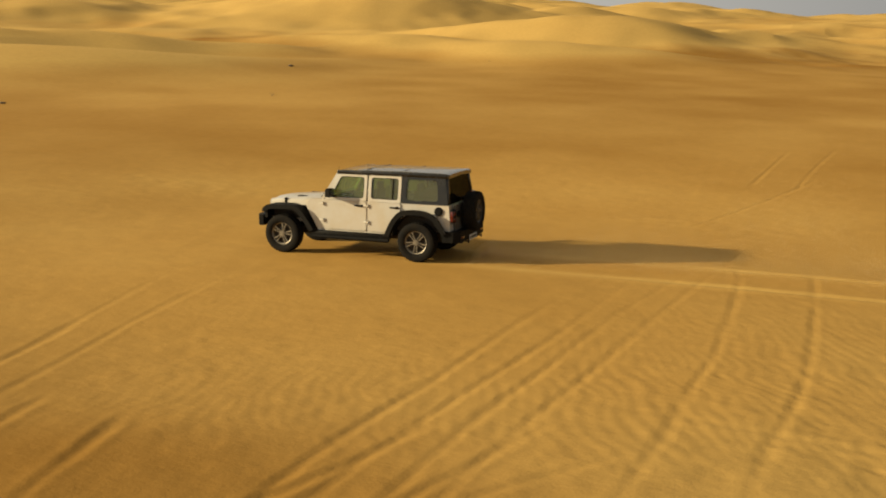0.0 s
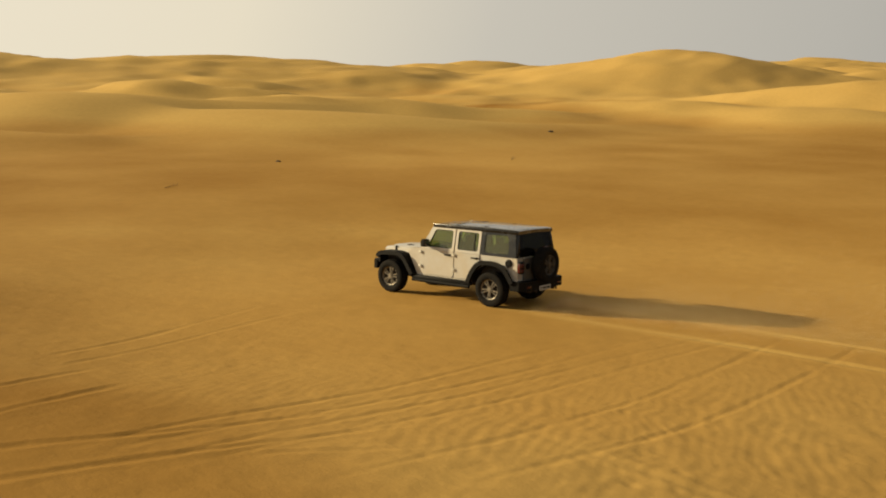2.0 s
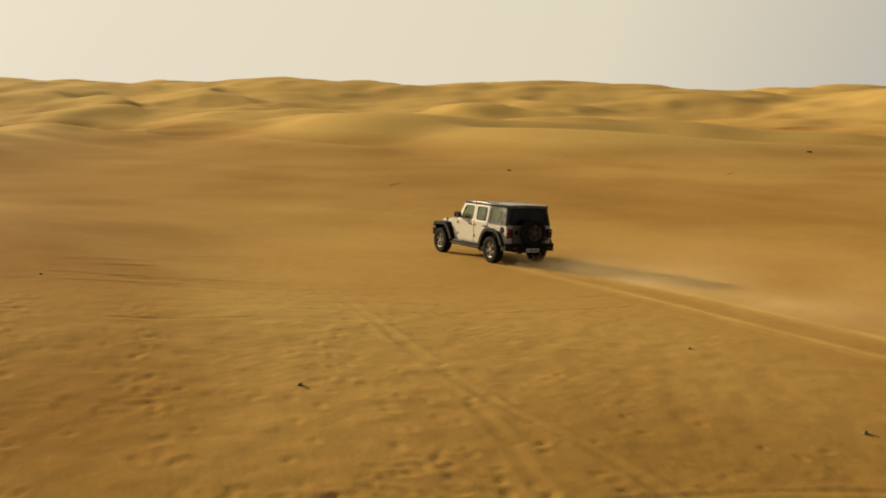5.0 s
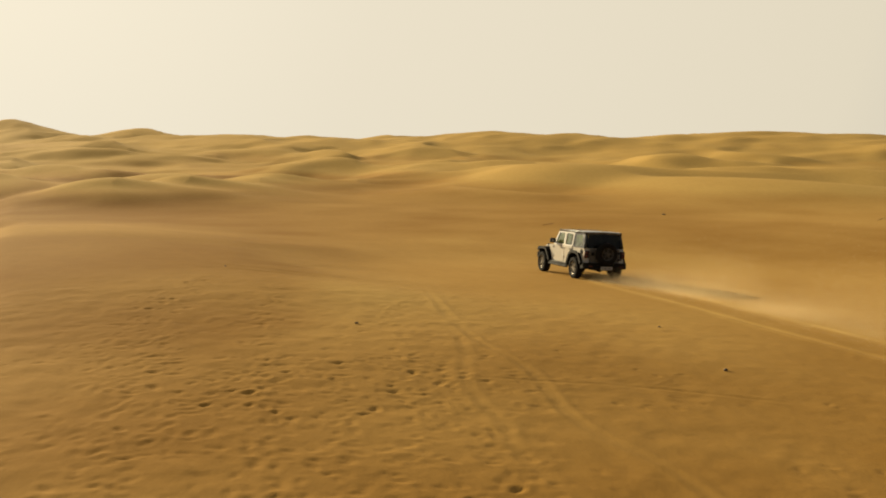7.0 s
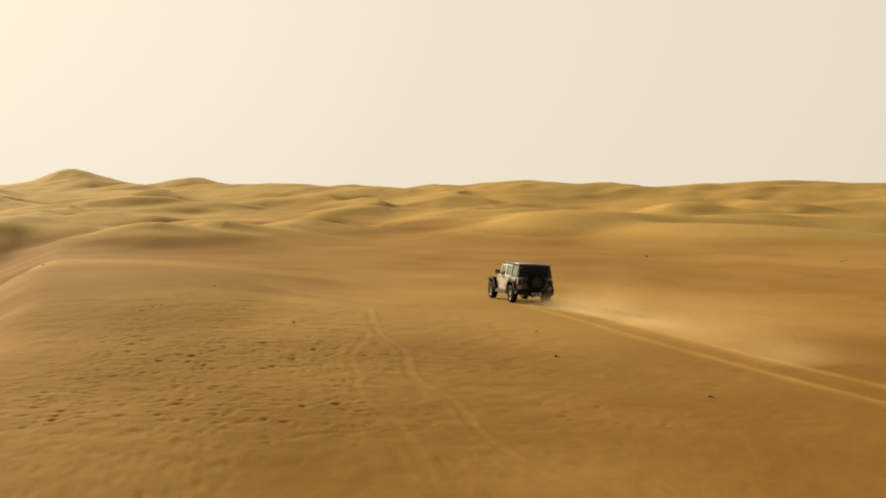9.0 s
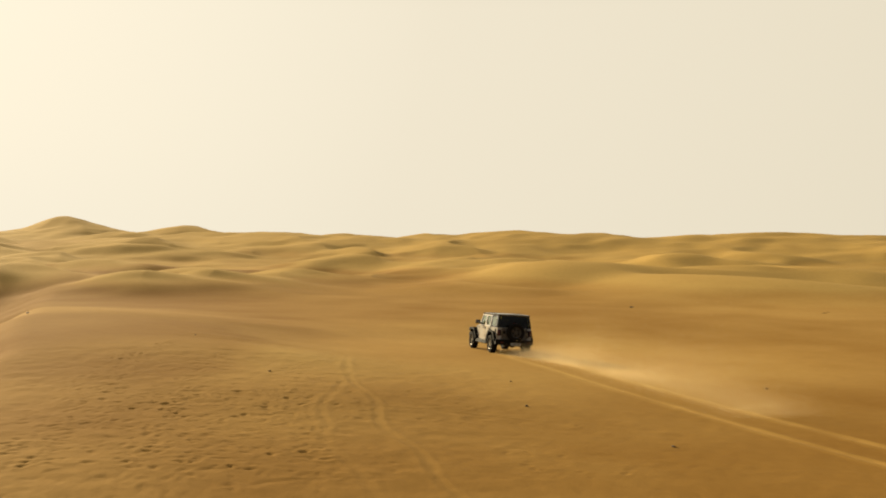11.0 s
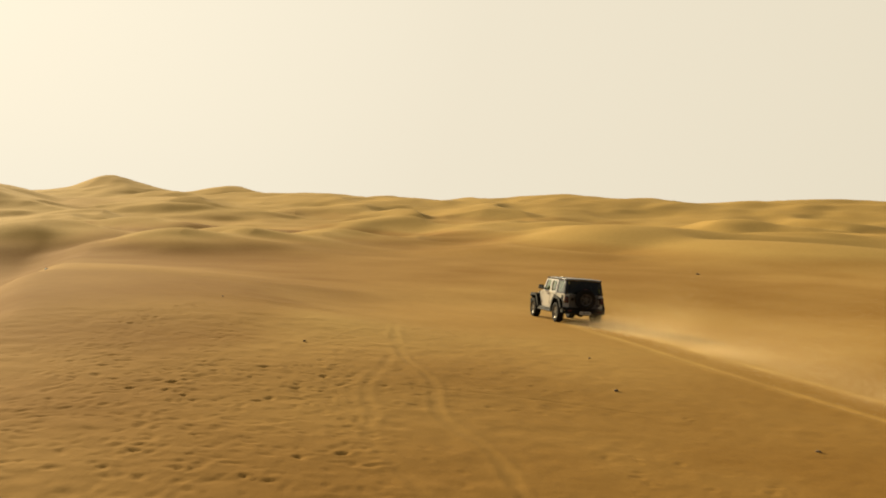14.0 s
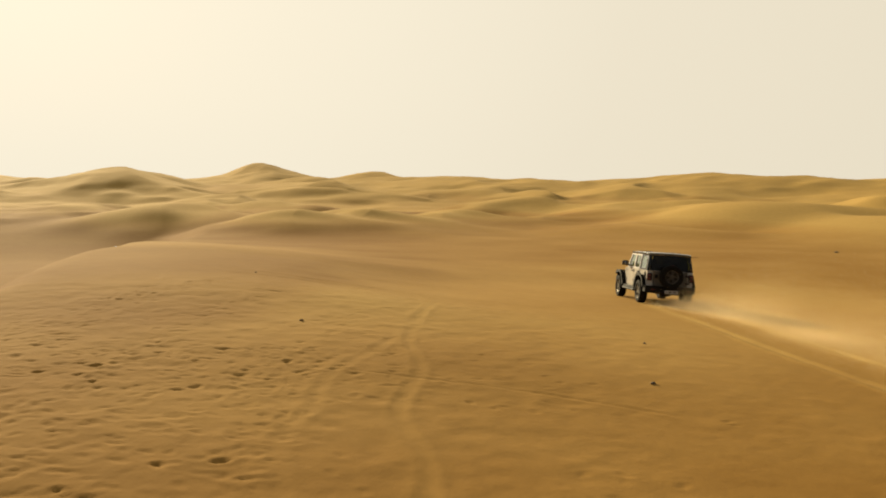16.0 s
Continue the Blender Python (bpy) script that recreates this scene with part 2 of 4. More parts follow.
crust_edge = -7.2 + 0.45 * np.minimum(GY + 1, 0) + 0.9 * drift(GX * 0, GY, 3.5, 33) + 0.4 * drift(GX, GY, 1.1, 34)
hard_sand = hard_sand + (0.07 + 0.29 * ease(-9.4, -12.6, GX + 0.8 * drift(GX, GY, 3, 39))) * ease(-0.4, 2.2, crust_edge - GX) * ease(-18, -12, GY) * ease(14, -2, GY)
churned = np.exp(-((GX - 6.7 - 0.03 * GY) / 0.9) ** 2) * np.clip(0.4 + 1.1 * drift(GX, GY, 2.6, 35), 0, 1) * ease(-22, -12, GY) * ease(22, 14, GY)
hard_sand = hard_sand - 0.10 * churned * np.clip(0.5 + drift(GX, GY, 0.5, 36), 0, 1)
hard_sand = np.clip(hard_sand + 0.11 * drift(GX, GY, 25, 8) + 0.10 * drift(GX, GY, 4, 9), 0, 1)
NEAR = ease(75, 25, RANGE)
ripple = GX * 0.94 + GY * 0.34, GY * 0.94 - GX * 0.34
blown = 0.35 + 0.9 * np.exp(-((GX + 7) / 7.5) ** 2 - ((GY + 6) / 9) ** 2)
waves = np.sin((ripple[1] / 0.19 + 1.3 * drift(GX, GY, 1.9, 25) + 0.75 * drift(GX, GY, 0.7, 26)) * 2 * math.pi) * np.clip(0.45 + 1.1 * drift(GX, GY, 2.3, 27) + 0.5 * drift(GX, GY, 0.8, 28), 0.0, 1)
rough_sand = NEAR * (0.35 + 0.65 * (1 - hard_sand)) * blown * (1 - 0.6 * ease(0.5, 1.5, DUNES))
GZ = GZ + rough_sand * (0.0029 * waves + 0.0036 * drift(ripple[0], ripple[1] * 1.3, 0.22, 22) + 0.004 * drift(GX, GY, 1.1, 24)) + NEAR * 0.004 * drift(GX, GY, 0.3, 23) + churned * (0.013 * drift(GX, GY, 0.42, 37) + 0.007 * drift(GX, GY, 0.25, 38)) + NEAR * trodden * (0.007 * drift(GX, GY, 0.6, 45) + 0.006 * drift(GX, GY, 0.33, 46))


def smooth_line(points, n=8):
    out = []
    p = [Vector(q) for q in points]
    for i in range(len(p) - 1):
        a, b, c, d = p[max(0, i - 1)], p[i], p[i + 1], p[min(len(p) - 1, i + 2)]
        for k in range(n):
            t = k / n
            out.append(0.5 * (2 * b + (c - a) * t + (2 * a - 5 * b + 4 * c - d) * t * t + (3 * b - a - 3 * c + d) * t ** 3))
    return out + [p[-1]]


def rut(points, half=0.13, depth=0.05, rim=0.03, loosen=0.35, fade=0.0):
    """A wheel track pressed along a line, with sand thrown up at its sides."""
    global GZ, hard_sand
    way = smooth_line(points)
    xs, ys = [p.x for p in way], [p.y for p in way]
    cols = np.where((GX[0] > min(xs) - 1) & (GX[0] < max(xs) + 1))[0]
    rows = np.where((GY[:, 0] > min(ys) - 1) & (GY[:, 0] < max(ys) + 1))[0]
    if not len(rows) or not len(cols):
        return
    cut = np.ix_(rows, cols)
    x, y = GX[cut], GY[cut]
    best, done = np.full(x.shape, 9.0), np.zeros(x.shape)
    for i, (a, b) in enumerate(zip(way, way[1:])):
        d = b - a
        t = np.clip(((x - a.x) * d.x + (y - a.y) * d.y) / max(d.length_squared, 1e-9), 0, 1)
        far = np.hypot(x - a.x - t * d.x, y - a.y - t * d.y)
        done = np.where(far < best, (i + t) / (len(way) - 1), done)
        best = np.minimum(best, far)
    best = best + 0.03 * drift(x, y, 0.7, 41)
    strength = (1 - fade * done) * (0.75 + 0.35 * drift(x, y, 1.3, 42)) * ease(0, 0.16, done) * ease(1.0, 0.86, done)
    GZ[cut] += strength * (rim * np.exp(-((best - 2.0 * half) / (0.75 * half)) ** 2) - depth * np.exp(-(best / half) ** 4))
    hard_sand[cut] = np.clip(hard_sand[cut] - loosen * strength * np.exp(-(best / (2.2 * half)) ** 2), 0, 1)


def ruts(points, gauge=1.6, **kind):
    """The two tracks of a car along its middle line."""
    way = smooth_line(points, 3)
    for s in (-0.5, 0.5):
        line = []
        for i, p in enumerate(way):
            d = (way[min(i + 1, len(way) - 1)] - way[max(0, i - 1)]).normalized()
            line.append((p.x - d.y * s * gauge, p.y + d.x * s * gauge))
        rut(line, **kind)


# the car's own fresh tracks
ruts([(0, 0.6), (0, -3), (0, -6), (0.2, -10.5), (0.8, -15.5), (1.9, -22), (3.3, -30), (5.6, -42), (11, -64)], half=0.10, depth=0.026, rim=0.020, loosen=0.48)
# a pale strip on the sand beside them, coloured in for airborne dust haze
pale = np.exp(-((GX - 0.7 - 0.085 * -GY) / (0.7 + 0.03 * np.abs(GY))) ** 2) * ease(-1.5, -4.5, GY) * ease(-26, -14, GY)
hard_sand = np.clip(hard_sand - 0.18 * pale * (0.75 + 0.4 * drift(GX, GY * 0.6, 0.9, 44)), 0, 1)
# older tracks that cross the loose sand
for line in ([(0.6, -5.4), (-0.8, -5.2), (-5.1, -4.6), (-8.4, -4.4), (-10.5, -4.4), (-13.0, -4.6)], [(2.4, -6.3), (0.7, -6.0), (-4.6, -5.4), (-7.7, -5.0), (-10.1, -4.9), (-13.0, -4.9)],
             [(2.6, -7.2), (0.9, -6.9), (-3.4, -6.0), (-6.6, -5.6), (-9.3, -5.4), (-13.0, -5.5)], [(3.4, -7.7), (1.7, -7.4), (-3.9, -6.5), (-7.2, -6.1), (-9.7, -5.9), (-12.6, -5.8)],
             [(1.4, -7.6), (-0.5, -7.7), (-4.9, -7.6), (-7.1, -7.4), (-9.3, -7.3), (-11.6, -7.1)], [(1.6, -9.0), (-0.3, -9.0), (-3.3, -8.9), (-6.3, -8.7), (-8.4, -8.4), (-11.0, -8.1)]):
    rut(line, 0.055, 0.013, 0.003, 0.0)
for line in ([(-0.2, 2.8), (-1.0, 2.7), (-3.6, 2.4), (-6.7, 1.7), (-9.4, 0.8), (-10.6, 0.3)], [(-1.0, 1.5), (-1.8, 1.4), (-4.0, 1.2), (-6.9, 0.8), (-9.6, 0.0), (-10.8, -0.5)],
             [(22.5, -8.6), (21.3, -8.4), (15.1, -7.6), (13.6, -7.4)], [(15.6, -9.4), (14.2, -9.0), (7.3, -6.7), (6.0, -6.2)], [(24.0, -10.4), (18, -9.4), (13.5, -8.8)]):
    rut(line, 0.06, 0.010, 0.005, 0.04)
# thin skid lines
for line in ([(-13.2, -2.0), (-12.4, -1.6), (-10.3, -0.8)], [(-13.6, -3.1), (-12.9, -2.9), (-10.4, -2.0)], [(-14.4, -4.0), (-13.7, -4.1), (-11.7, -4.7), (-9.1, -5.1)],
             [(-14.8, -4.8), (-14.0, -5.0), (-11.7, -5.6), (-8.7, -6.2)], [(-11.6, -6.0), (-11.0, -6.3), (-9.7, -7.1)], [(-13.4, -8.7), (-12.8, -8.9), (-11.8, -9.1), (-10.6, -9.0)],
             [(-14.3, -26.8), (-12.1, -25.2), (-9.8, -24.9)], [(-10.5, -17.5), (-7, -18.2), (-4.5, -19.4)]):
    rut(line, 0.06, 0.010, 0.006, 0.0)
# the bent trail that climbs to the car's way, and a fainter pair beside it
rut([(-7.9, -6), (-8.6, -9.5), (-9.1, -14), (-8.9, -17), (-9.3, -20), (-8.9, -22.6), (-9.0, -25.5), (-8.2, -29)], 0.09, 0.007, 0.007, 0.06)
rut([(-9.3, -13), (-9.6, -15), (-10.5, -18), (-10.6, -20), (-10.9, -22), (-10.5, -25), (-10.7, -29)], 0.09, 0.006, 0.006, 0.04)

# level and firm right under the car
under = ease(2.0, 9.5, np.hypot(GX, GY * 0.75))
GZ = GZ * under + (1 - under) * (-0.0594 * GX - 0.0349 * GY + 0.006 * drift(GX, GY, 0.5, 61) + 0.004)

# footprints and hoof-like dents, in loose groups and in rows
PRINTS = []
for k in range(2600):
    x, y = dice.gauss(-14.0, 3.6), dice.uniform(-29, -4)
    if dice.random() < 0.7 * float(ease(-19, -9, np.array(y))) or drift(np.array([x]), np.array([y]), 3.0, 51)[0] < -0.15:
        continue
    PRINTS.append((x, y, dice.gauss(40, 60), dice.uniform(0.7, 1.15), dice.uniform(0.35, 1.0) * (0.35 + 0.75 * float(ease(-11, -18, np.array(y))))))
for x, y, turn, n in ((-17.0, -15.3, 60, 20), (-14.2, -26, 65, 14), (-12.6, -20, 20, 12), (-9.6, -25, -5, 14), (-16, -22, 30, 22)):
    for k in range(n):
        turn += dice.uniform(-6, 6)
        x, y = x + 0.66 * math.sin(radians(turn)), y + 0.66 * math.cos(radians(turn))
        s = 0.12 if k % 2 else -0.12
        PRINTS.append((x + s * math.cos(radians(turn)), y - s * math.sin(radians(turn)), turn, dice.uniform(0.8, 1.0), dice.uniform(0.4, 0.8)))
# narrow trodden paths along the swell
for line, n in (([(-15.0, -27), (-14.3, -20), (-13.6, -13), (-12.8, -8)], 120), ([(-16.8, -21), (-15.6, -13), (-14.6, -7)], 70),
                ([(-11.4, -26), (-11.0, -18), (-10.6, -11)], 60), ([(-15.6, -19.2), (-12.8, -17.2), (-10.8, -16)], 30),
                ([(-18.4, -23), (-17.4, -19.6), (-16.4, -13.5), (-15.7, -9)], 110), ([(-17.2, -23.5), (-16.4, -19.2), (-15.6, -14)], 70)):
    way = smooth_line(line, 30)
    for k in range(n):
        i = dice.randrange(len(way) - 1)
        d = way[i + 1] - way[i]
        PRINTS.append((way[i].x + dice.gauss(0, 0.22), way[i].y + dice.gauss(0, 0.15), math.degrees(math.atan2(d.x, d.y)) + dice.gauss(0, 25), dice.uniform(0.8, 1.2), dice.uniform(0.4, 0.85)))
for x, y, turn, size, press in PRINTS:
    cols = np.where(np.abs(GX[0] - x) < 0.6)[0]
    rows = np.where(np.abs(GY[:, 0] - y) < 0.6)[0]
    if not len(rows) or not len(cols):
        continue
    cut = np.ix_(rows, cols)
    c, s = math.cos(radians(turn)), math.sin(radians(turn))
    u, v = (GX[cut] - x) * s + (GY[cut] - y) * c, (GX[cut] - x) * c - (GY[cut] - y) * s
    q = (u / (0.12 * size)) ** 2 + (v / (0.065 * size)) ** 2
    GZ[cut] += press * (-0.012 * np.exp(-q * q * 0.8) + 0.0042 * np.exp(-(np.sqrt(q) - 1.7) ** 2 / 0.16))


def sheet(name, xs, ys, zs, mat, extra):
    n, k = xs.shape
    mesh = bpy.data.meshes.new(name)
    index = np.arange(n * k).reshape(n, k)
    quads = np.stack([index[:-1, :-1], index[:-1, 1:], index[1:, 1:], index[1:, :-1]], -1).reshape(-1, 4)
    mesh.vertices.add(n * k)
    mesh.vertices.foreach_set("co", np.stack([xs, ys, zs], -1).astype(np.float32).ravel())
    mesh.loops.add(quads.size)
    mesh.loops.foreach_set("vertex_index", quads.astype(np.int32).ravel())
    mesh.polygons.add(len(quads))
    mesh.polygons.foreach_set("loop_start", np.arange(0, quads.size, 4, dtype=np.int32))
    mesh.polygons.foreach_set("use_smooth", np.ones(len(quads), dtype=bool))
    mesh.update()
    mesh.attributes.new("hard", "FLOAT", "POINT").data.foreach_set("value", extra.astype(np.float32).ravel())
    mesh.materials.append(mat)
    return new(name, mesh)


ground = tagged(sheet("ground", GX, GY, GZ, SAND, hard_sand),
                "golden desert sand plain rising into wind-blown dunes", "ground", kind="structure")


def ground_z(x, y):
    """The height of the sand at a place."""
    i = int(np.clip(np.searchsorted(GY[:, 0], y), 1, GY.shape[0] - 1))
    j = int(np.clip(np.searchsorted(GX[0], x), 1, GX.shape[1] - 1))
    fx = (x - GX[0, j - 1]) / (GX[0, j] - GX[0, j - 1])
    fy = (y - GY[i - 1, 0]) / (GY[i, 0] - GY[i - 1, 0])
    return float((GZ[i - 1, j - 1] * (1 - fx) + GZ[i - 1, j] * fx) * (1 - fy) + (GZ[i, j - 1] * (1 - fx) + GZ[i, j] * fx) * fy)

# ---- the car: +Y is its front, -X its left side, z = 0 under the wheels ----
PAINT = surface("dusty_white_paint", (0.47, 0.452, 0.412), 0.30, 0.0, (0.42, 0.355, 0.255), 2.2, 0.3, coat=0.4)
BLACK = surface("black_plastic", (0.005, 0.005, 0.005), 0.6, 0.0, (0.012, 0.010, 0.008), 5.0, 0.2, bump=0.15, bump_scale=300)
ROOF = surface("dusty_black_roof", (0.04, 0.037, 0.03), 0.17, 0.0, (0.11, 0.09, 0.06), 3.0, 0.3, coat=0.5)
ROOF.node_tree.nodes["Principled BSDF"].inputs["Specular IOR Level"].default_value = 0.4
TOP = surface("black_hardtop", (0.007, 0.007, 0.007), 0.18, 0.0, (0.016, 0.014, 0.011), 3.0, 0.3)

RUBBER = surface("dusty_rubber", (0.007, 0.007, 0.007), 0.8, 0.0, (0.022, 0.017, 0.011), 9.0, 0.3)
for dull in (BLACK, TOP, RUBBER):
    dull.node_tree.nodes["Principled BSDF"].inputs["Specular IOR Level"].default_value = 0.10
TOP.node_tree.nodes["Principled BSDF"].inputs["Specular IOR Level"].default_value = 0.45
ALLOY = surface("dusty_alloy", (0.19, 0.178, 0.155), 0.42, 0.75, (0.30, 0.24, 0.16), 12.0, 0.3)
STEEL = surface("dark_steel", (0.02, 0.018, 0.016), 0.6, 0.5, (0.05, 0.036, 0.022), 7.0, 0.5)
FABRIC = surface("dark_fabric", (0.03, 0.03, 0.032), 0.9, 0.0, (0.05, 0.045, 0.04), 20.0, 0.5)
WHITE = surface("plate_white", (0.58, 0.58, 0.55), 0.5, 0.0, (0.5, 0.42, 0.3), 14.0, 0.4)
# the tailgate's white paint taken down to grey: its shade is in the colour
SHADED_GATE = surface("shaded_dusty_white", (0.085, 0.08, 0.07), 0.5, 0.0, (0.13, 0.11, 0.08), 4.0, 0.4)
SIGN = surface("sign_black", (0.03, 0.03, 0.03), 0.6)
LENS_RED = surface("red_lens", (0.085, 0.006, 0.005), 0.2, coat=0.5)
LENS_AMBER = surface("amber_lens", (0.6, 0.2, 0.02), 0.2, coat=0.6)
MIRROR = surface("mirror", (0.22, 0.22, 0.23), 0.05, 1.0)
LENS_CLEAR = surface("clear_lens", (0.7, 0.7, 0.68), 0.12, coat=0.8)


def glass(name, tint, dust=0.0, gloss=0.9):
    m = bpy.data.materials.new(name)
    m.use_nodes = True
    t = m.node_tree
    t.nodes.clear()
    seen = add(t, "ShaderNodeBsdfTransparent", Color=(*tint, 1))
    shine = add(t, "ShaderNodeBsdfGlossy", Color=(1, 1, 1, 1), Roughness=0.04)
    facing = add(t, "ShaderNodeLayerWeight", Blend=0.5)
    steep = add(t, "ShaderNodeMath")
    steep.operation, steep.inputs[1].default_value = "POWER", 3.4
    edge = add(t, "ShaderNodeMapRange", To_Min=0.04, To_Max=gloss)
    t.links.new(facing.outputs["Facing"], steep.inputs[0])
    t.links.new(steep.outputs[0], edge.inputs["Value"])
    mix = add(t, "ShaderNodeMixShader")
    end = add(t, "ShaderNodeOutputMaterial")
    t.links.new(edge.outputs[0], mix.inputs[0])
    t.links.new(seen.outputs[0], mix.inputs[1])
    t.links.new(shine.outputs[0], mix.inputs[2])
    film = add(t, "ShaderNodeBsdfDiffuse", Color=(0.55, 0.47, 0.30, 1))
    coat = add(t, "ShaderNodeMixShader", Fac=dust)
    t.links.new(mix.outputs[0], coat.inputs[1])
    t.links.new(film.outputs[0], coat.inputs[2])
    t.links.new(coat.outputs[0], end.inputs["Surface"])
    return m


GLASS = glass("tinted_glass", (0.51, 0.65, 0.32), 0.06)
DARK_GLASS = glass("privacy_glass", (0.015, 0.017, 0.017), 0.015, 0.12)


def part(name, bm, mat, parent, label="", smooth=0.6):
    """One mesh object under a thing or a part."""
    bmesh.ops.recalc_face_normals(bm, faces=bm.faces[:])
    for f in bm.faces:
        f.smooth = True
    for e in bm.edges:
        if len(e.link_faces) == 2 and e.calc_face_angle(0) > smooth:
            e.smooth = False
    mesh = bpy.data.meshes.new(name)
    bm.to_mesh(mesh)
    bm.free()
    mesh.materials.append(mat)
    ob = new(name, mesh)
    ob.parent = parent
    return tagged(ob, label)


def soften(bm, width, segments=2):
    sharp = [e for e in bm.edges if len(e.link_faces) == 2 and e.calc_face_angle(0) > 0.5]
    bmesh.ops.bevel(bm, geom=sharp, offset=width, segments=segments, profile=0.5, affect="EDGES", clamp_overlap=True)
    return bm


def join(*many):
    bm = bmesh.new()
    for other in many:
        mesh = bpy.data.meshes.new("piece")
        other.to_mesh(mesh)
        other.free()
        bm.from_mesh(mesh)
        bpy.data.meshes.remove(mesh)
    return bm


def box(at, size, bevel=0.0, turn=None):
    bm = bmesh.new()
    m = Matrix.Translation(at) @ (turn or Matrix()) @ Matrix.Diagonal((*size, 1))
    bmesh.ops.create_cube(bm, size=1, matrix=m)
    return soften(bm, bevel) if bevel else bm


def rod(a, b, r1, r2=None, n=16):
    a, b = Vector(a), Vector(b)
    bm = bmesh.new()
    m = Matrix.Translation((a + b) / 2) @ (b - a).to_track_quat("Z", "Y").to_matrix().to_4x4()
    bmesh.ops.create_cone(bm, cap_ends=True, segments=n, radius1=r1, radius2=r1 if r2 is None else r2, depth=(b - a).length, matrix=m)
    return bm


def prism(outline, x0, x1, bevel=0.0):
    """A side outline of (y, z) drawn out from x0 to x1."""
    bm = bmesh.new()
    left = [bm.verts.new((x0, y, z)) for y, z in outline]
    right = [bm.verts.new((x1, y, z)) for y, z in outline]
    bm.faces.new(left)
    bm.faces.new(right[::-1])
    n = len(outline)
    for i in range(n):
        bm.faces.new((left[i], right[i], right[(i + 1) % n], left[(i + 1) % n]))
    return soften(bm, bevel) if bevel else bm


def rounded(corners, r, n=4):
    """An outline with its corners rounded to r."""
    out, k = [], len(corners)
    for i in range(k):
        p, a, b = Vector(corners[i]), Vector(corners[i - 1]), Vector(corners[(i + 1) % k])
        da, db = (a - p), (b - p)
        s = p + da.normalized() * min(r, da.length * 0.45)
        e = p + db.normalized() * min(r, db.length * 0.45)
        for j in range(n + 1):
            t = j / n
            out.append(tuple(s * (1 - t) ** 2 + p * 2 * t * (1 - t) + e * t * t))
    return out


def flank(z):
    """Half the width of the cabin at a height: upright to the belt, then leaning in."""
    return 0.80 if z <= 1.17 else 0.80 - (z - 1.17) * 0.155


def slab(outline, side, out, depth):
    """A panel on the car's flank, standing out by that much."""
    bm = bmesh.new()
    a = [bm.verts.new((side * (flank(z) + out), y, z)) for y, z in outline]
    b = [bm.verts.new((side * (flank(z) + out - depth), y, z)) for y, z in outline]
    bm.faces.new(a)
    bm.faces.new(b[::-1])
    n = len(outline)
    for i in range(n):
        bm.faces.new((a[i], a[(i + 1) % n], b[(i + 1) % n], b[i]))
    return bm


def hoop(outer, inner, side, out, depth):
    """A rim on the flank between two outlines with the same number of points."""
    bm = bmesh.new()
    n = len(outer)
    rings = [[bm.verts.new((side * (flank(z) + o), y, z)) for y, z in line]
             for line, o in ((outer, out), (inner, out), (inner, out - depth), (outer, out - depth))]
    for k in range(4):
        p, q = rings[k], rings[(k + 1) % 4]
        for i in range(n):
            j = (i + 1) % n
            bm.faces.new((p[i], p[j], q[j], q[i]))
    return bm


def lathe(profile, n, axis_x=True, lug=None):
    """Turn a profile of (radius, x) round the X axis."""
    bm = bmesh.new()
    rings = []
    for i in range(n):
        a = 2 * math.pi * i / n
        ring = []
        for k, (r, x) in enumerate(profile):
            rr = r - (lug[k] if lug and i % 2 else 0.0)
            ring.append(bm.verts.new((x, rr * math.cos(a), rr * math.sin(a))))
        rings.append(ring)
    for i in range(n):
        p, q = rings[i], rings[(i + 1) % n]
        for k in range(len(profile) - 1):
            bm.faces.new((p[k], p[k + 1], q[k + 1], q[k]))
    return bm


def band(path, x0, x1, thick, bevel=0.012):
    """A strip that follows a path of (y, z), lying across from x0 to x1."""
    bm = bmesh.new()
    rows = []
    for i, (y, z) in enumerate(path):
        a, b = Vector(path[max(0, i - 1)]), Vector(path[min(len(path) - 1, i + 1)])
        d = (b - a).normalized()
        nrm = Vector((-d.y, d.x))
        rows.append([bm.verts.new((x, y + nrm.x * o, z + nrm.y * o)) for x, o in ((x0, 0), (x1, 0), (x1, thick), (x0, thick))])
    for p, q in zip(rows, rows[1:]):
        for k in range(4):
            bm.faces.new((p[k], p[(k + 1) % 4], q[(k + 1) % 4], q[k]))
    bm.faces.new(rows[0][::-1])
    bm.faces.new(rows[-1])
    return bm


def curve2(points, n=5):
    """A smooth line through points."""
    out = []
    p = [Vector(q) for q in points]
    for i in range(len(p) - 1):
        a, b, c, d = p[max(0, i - 1)], p[i], p[i + 1], p[min(len(p) - 1, i + 2)]
        for j in range(n):
            t = j / n
            out.append(tuple(0.5 * (2 * b + (c - a) * t + (2 * a - 5 * b + 4 * c - d) * t * t + (3 * b - a - 3 * c + d) * t ** 3)))
    out.append(tuple(p[-1]))
    return out


def loft(sections, closed_ends=True):
    """A skin over cross-sections with the same number of points."""
    bm = bmesh.new()
    rings = [[bm.verts.new(p) for p in s] for s in sections]
    n = len(rings[0])
    for p, q in zip(rings, rings[1:]):
        for i in range(n):
            bm.faces.new((p[i], p[(i + 1) % n], q[(i + 1) % n], q[i]))
    if closed_ends:
        bm.faces.new(rings[0][::-1])
        bm.faces.new(rings[-1])
    return bm


car = tagged(new("car"), "dusty white four-door off-road car with black hard top standing on sand", "car")
car.matrix_world = pose(0, 0, 0, -2.0, 3.4, 0)

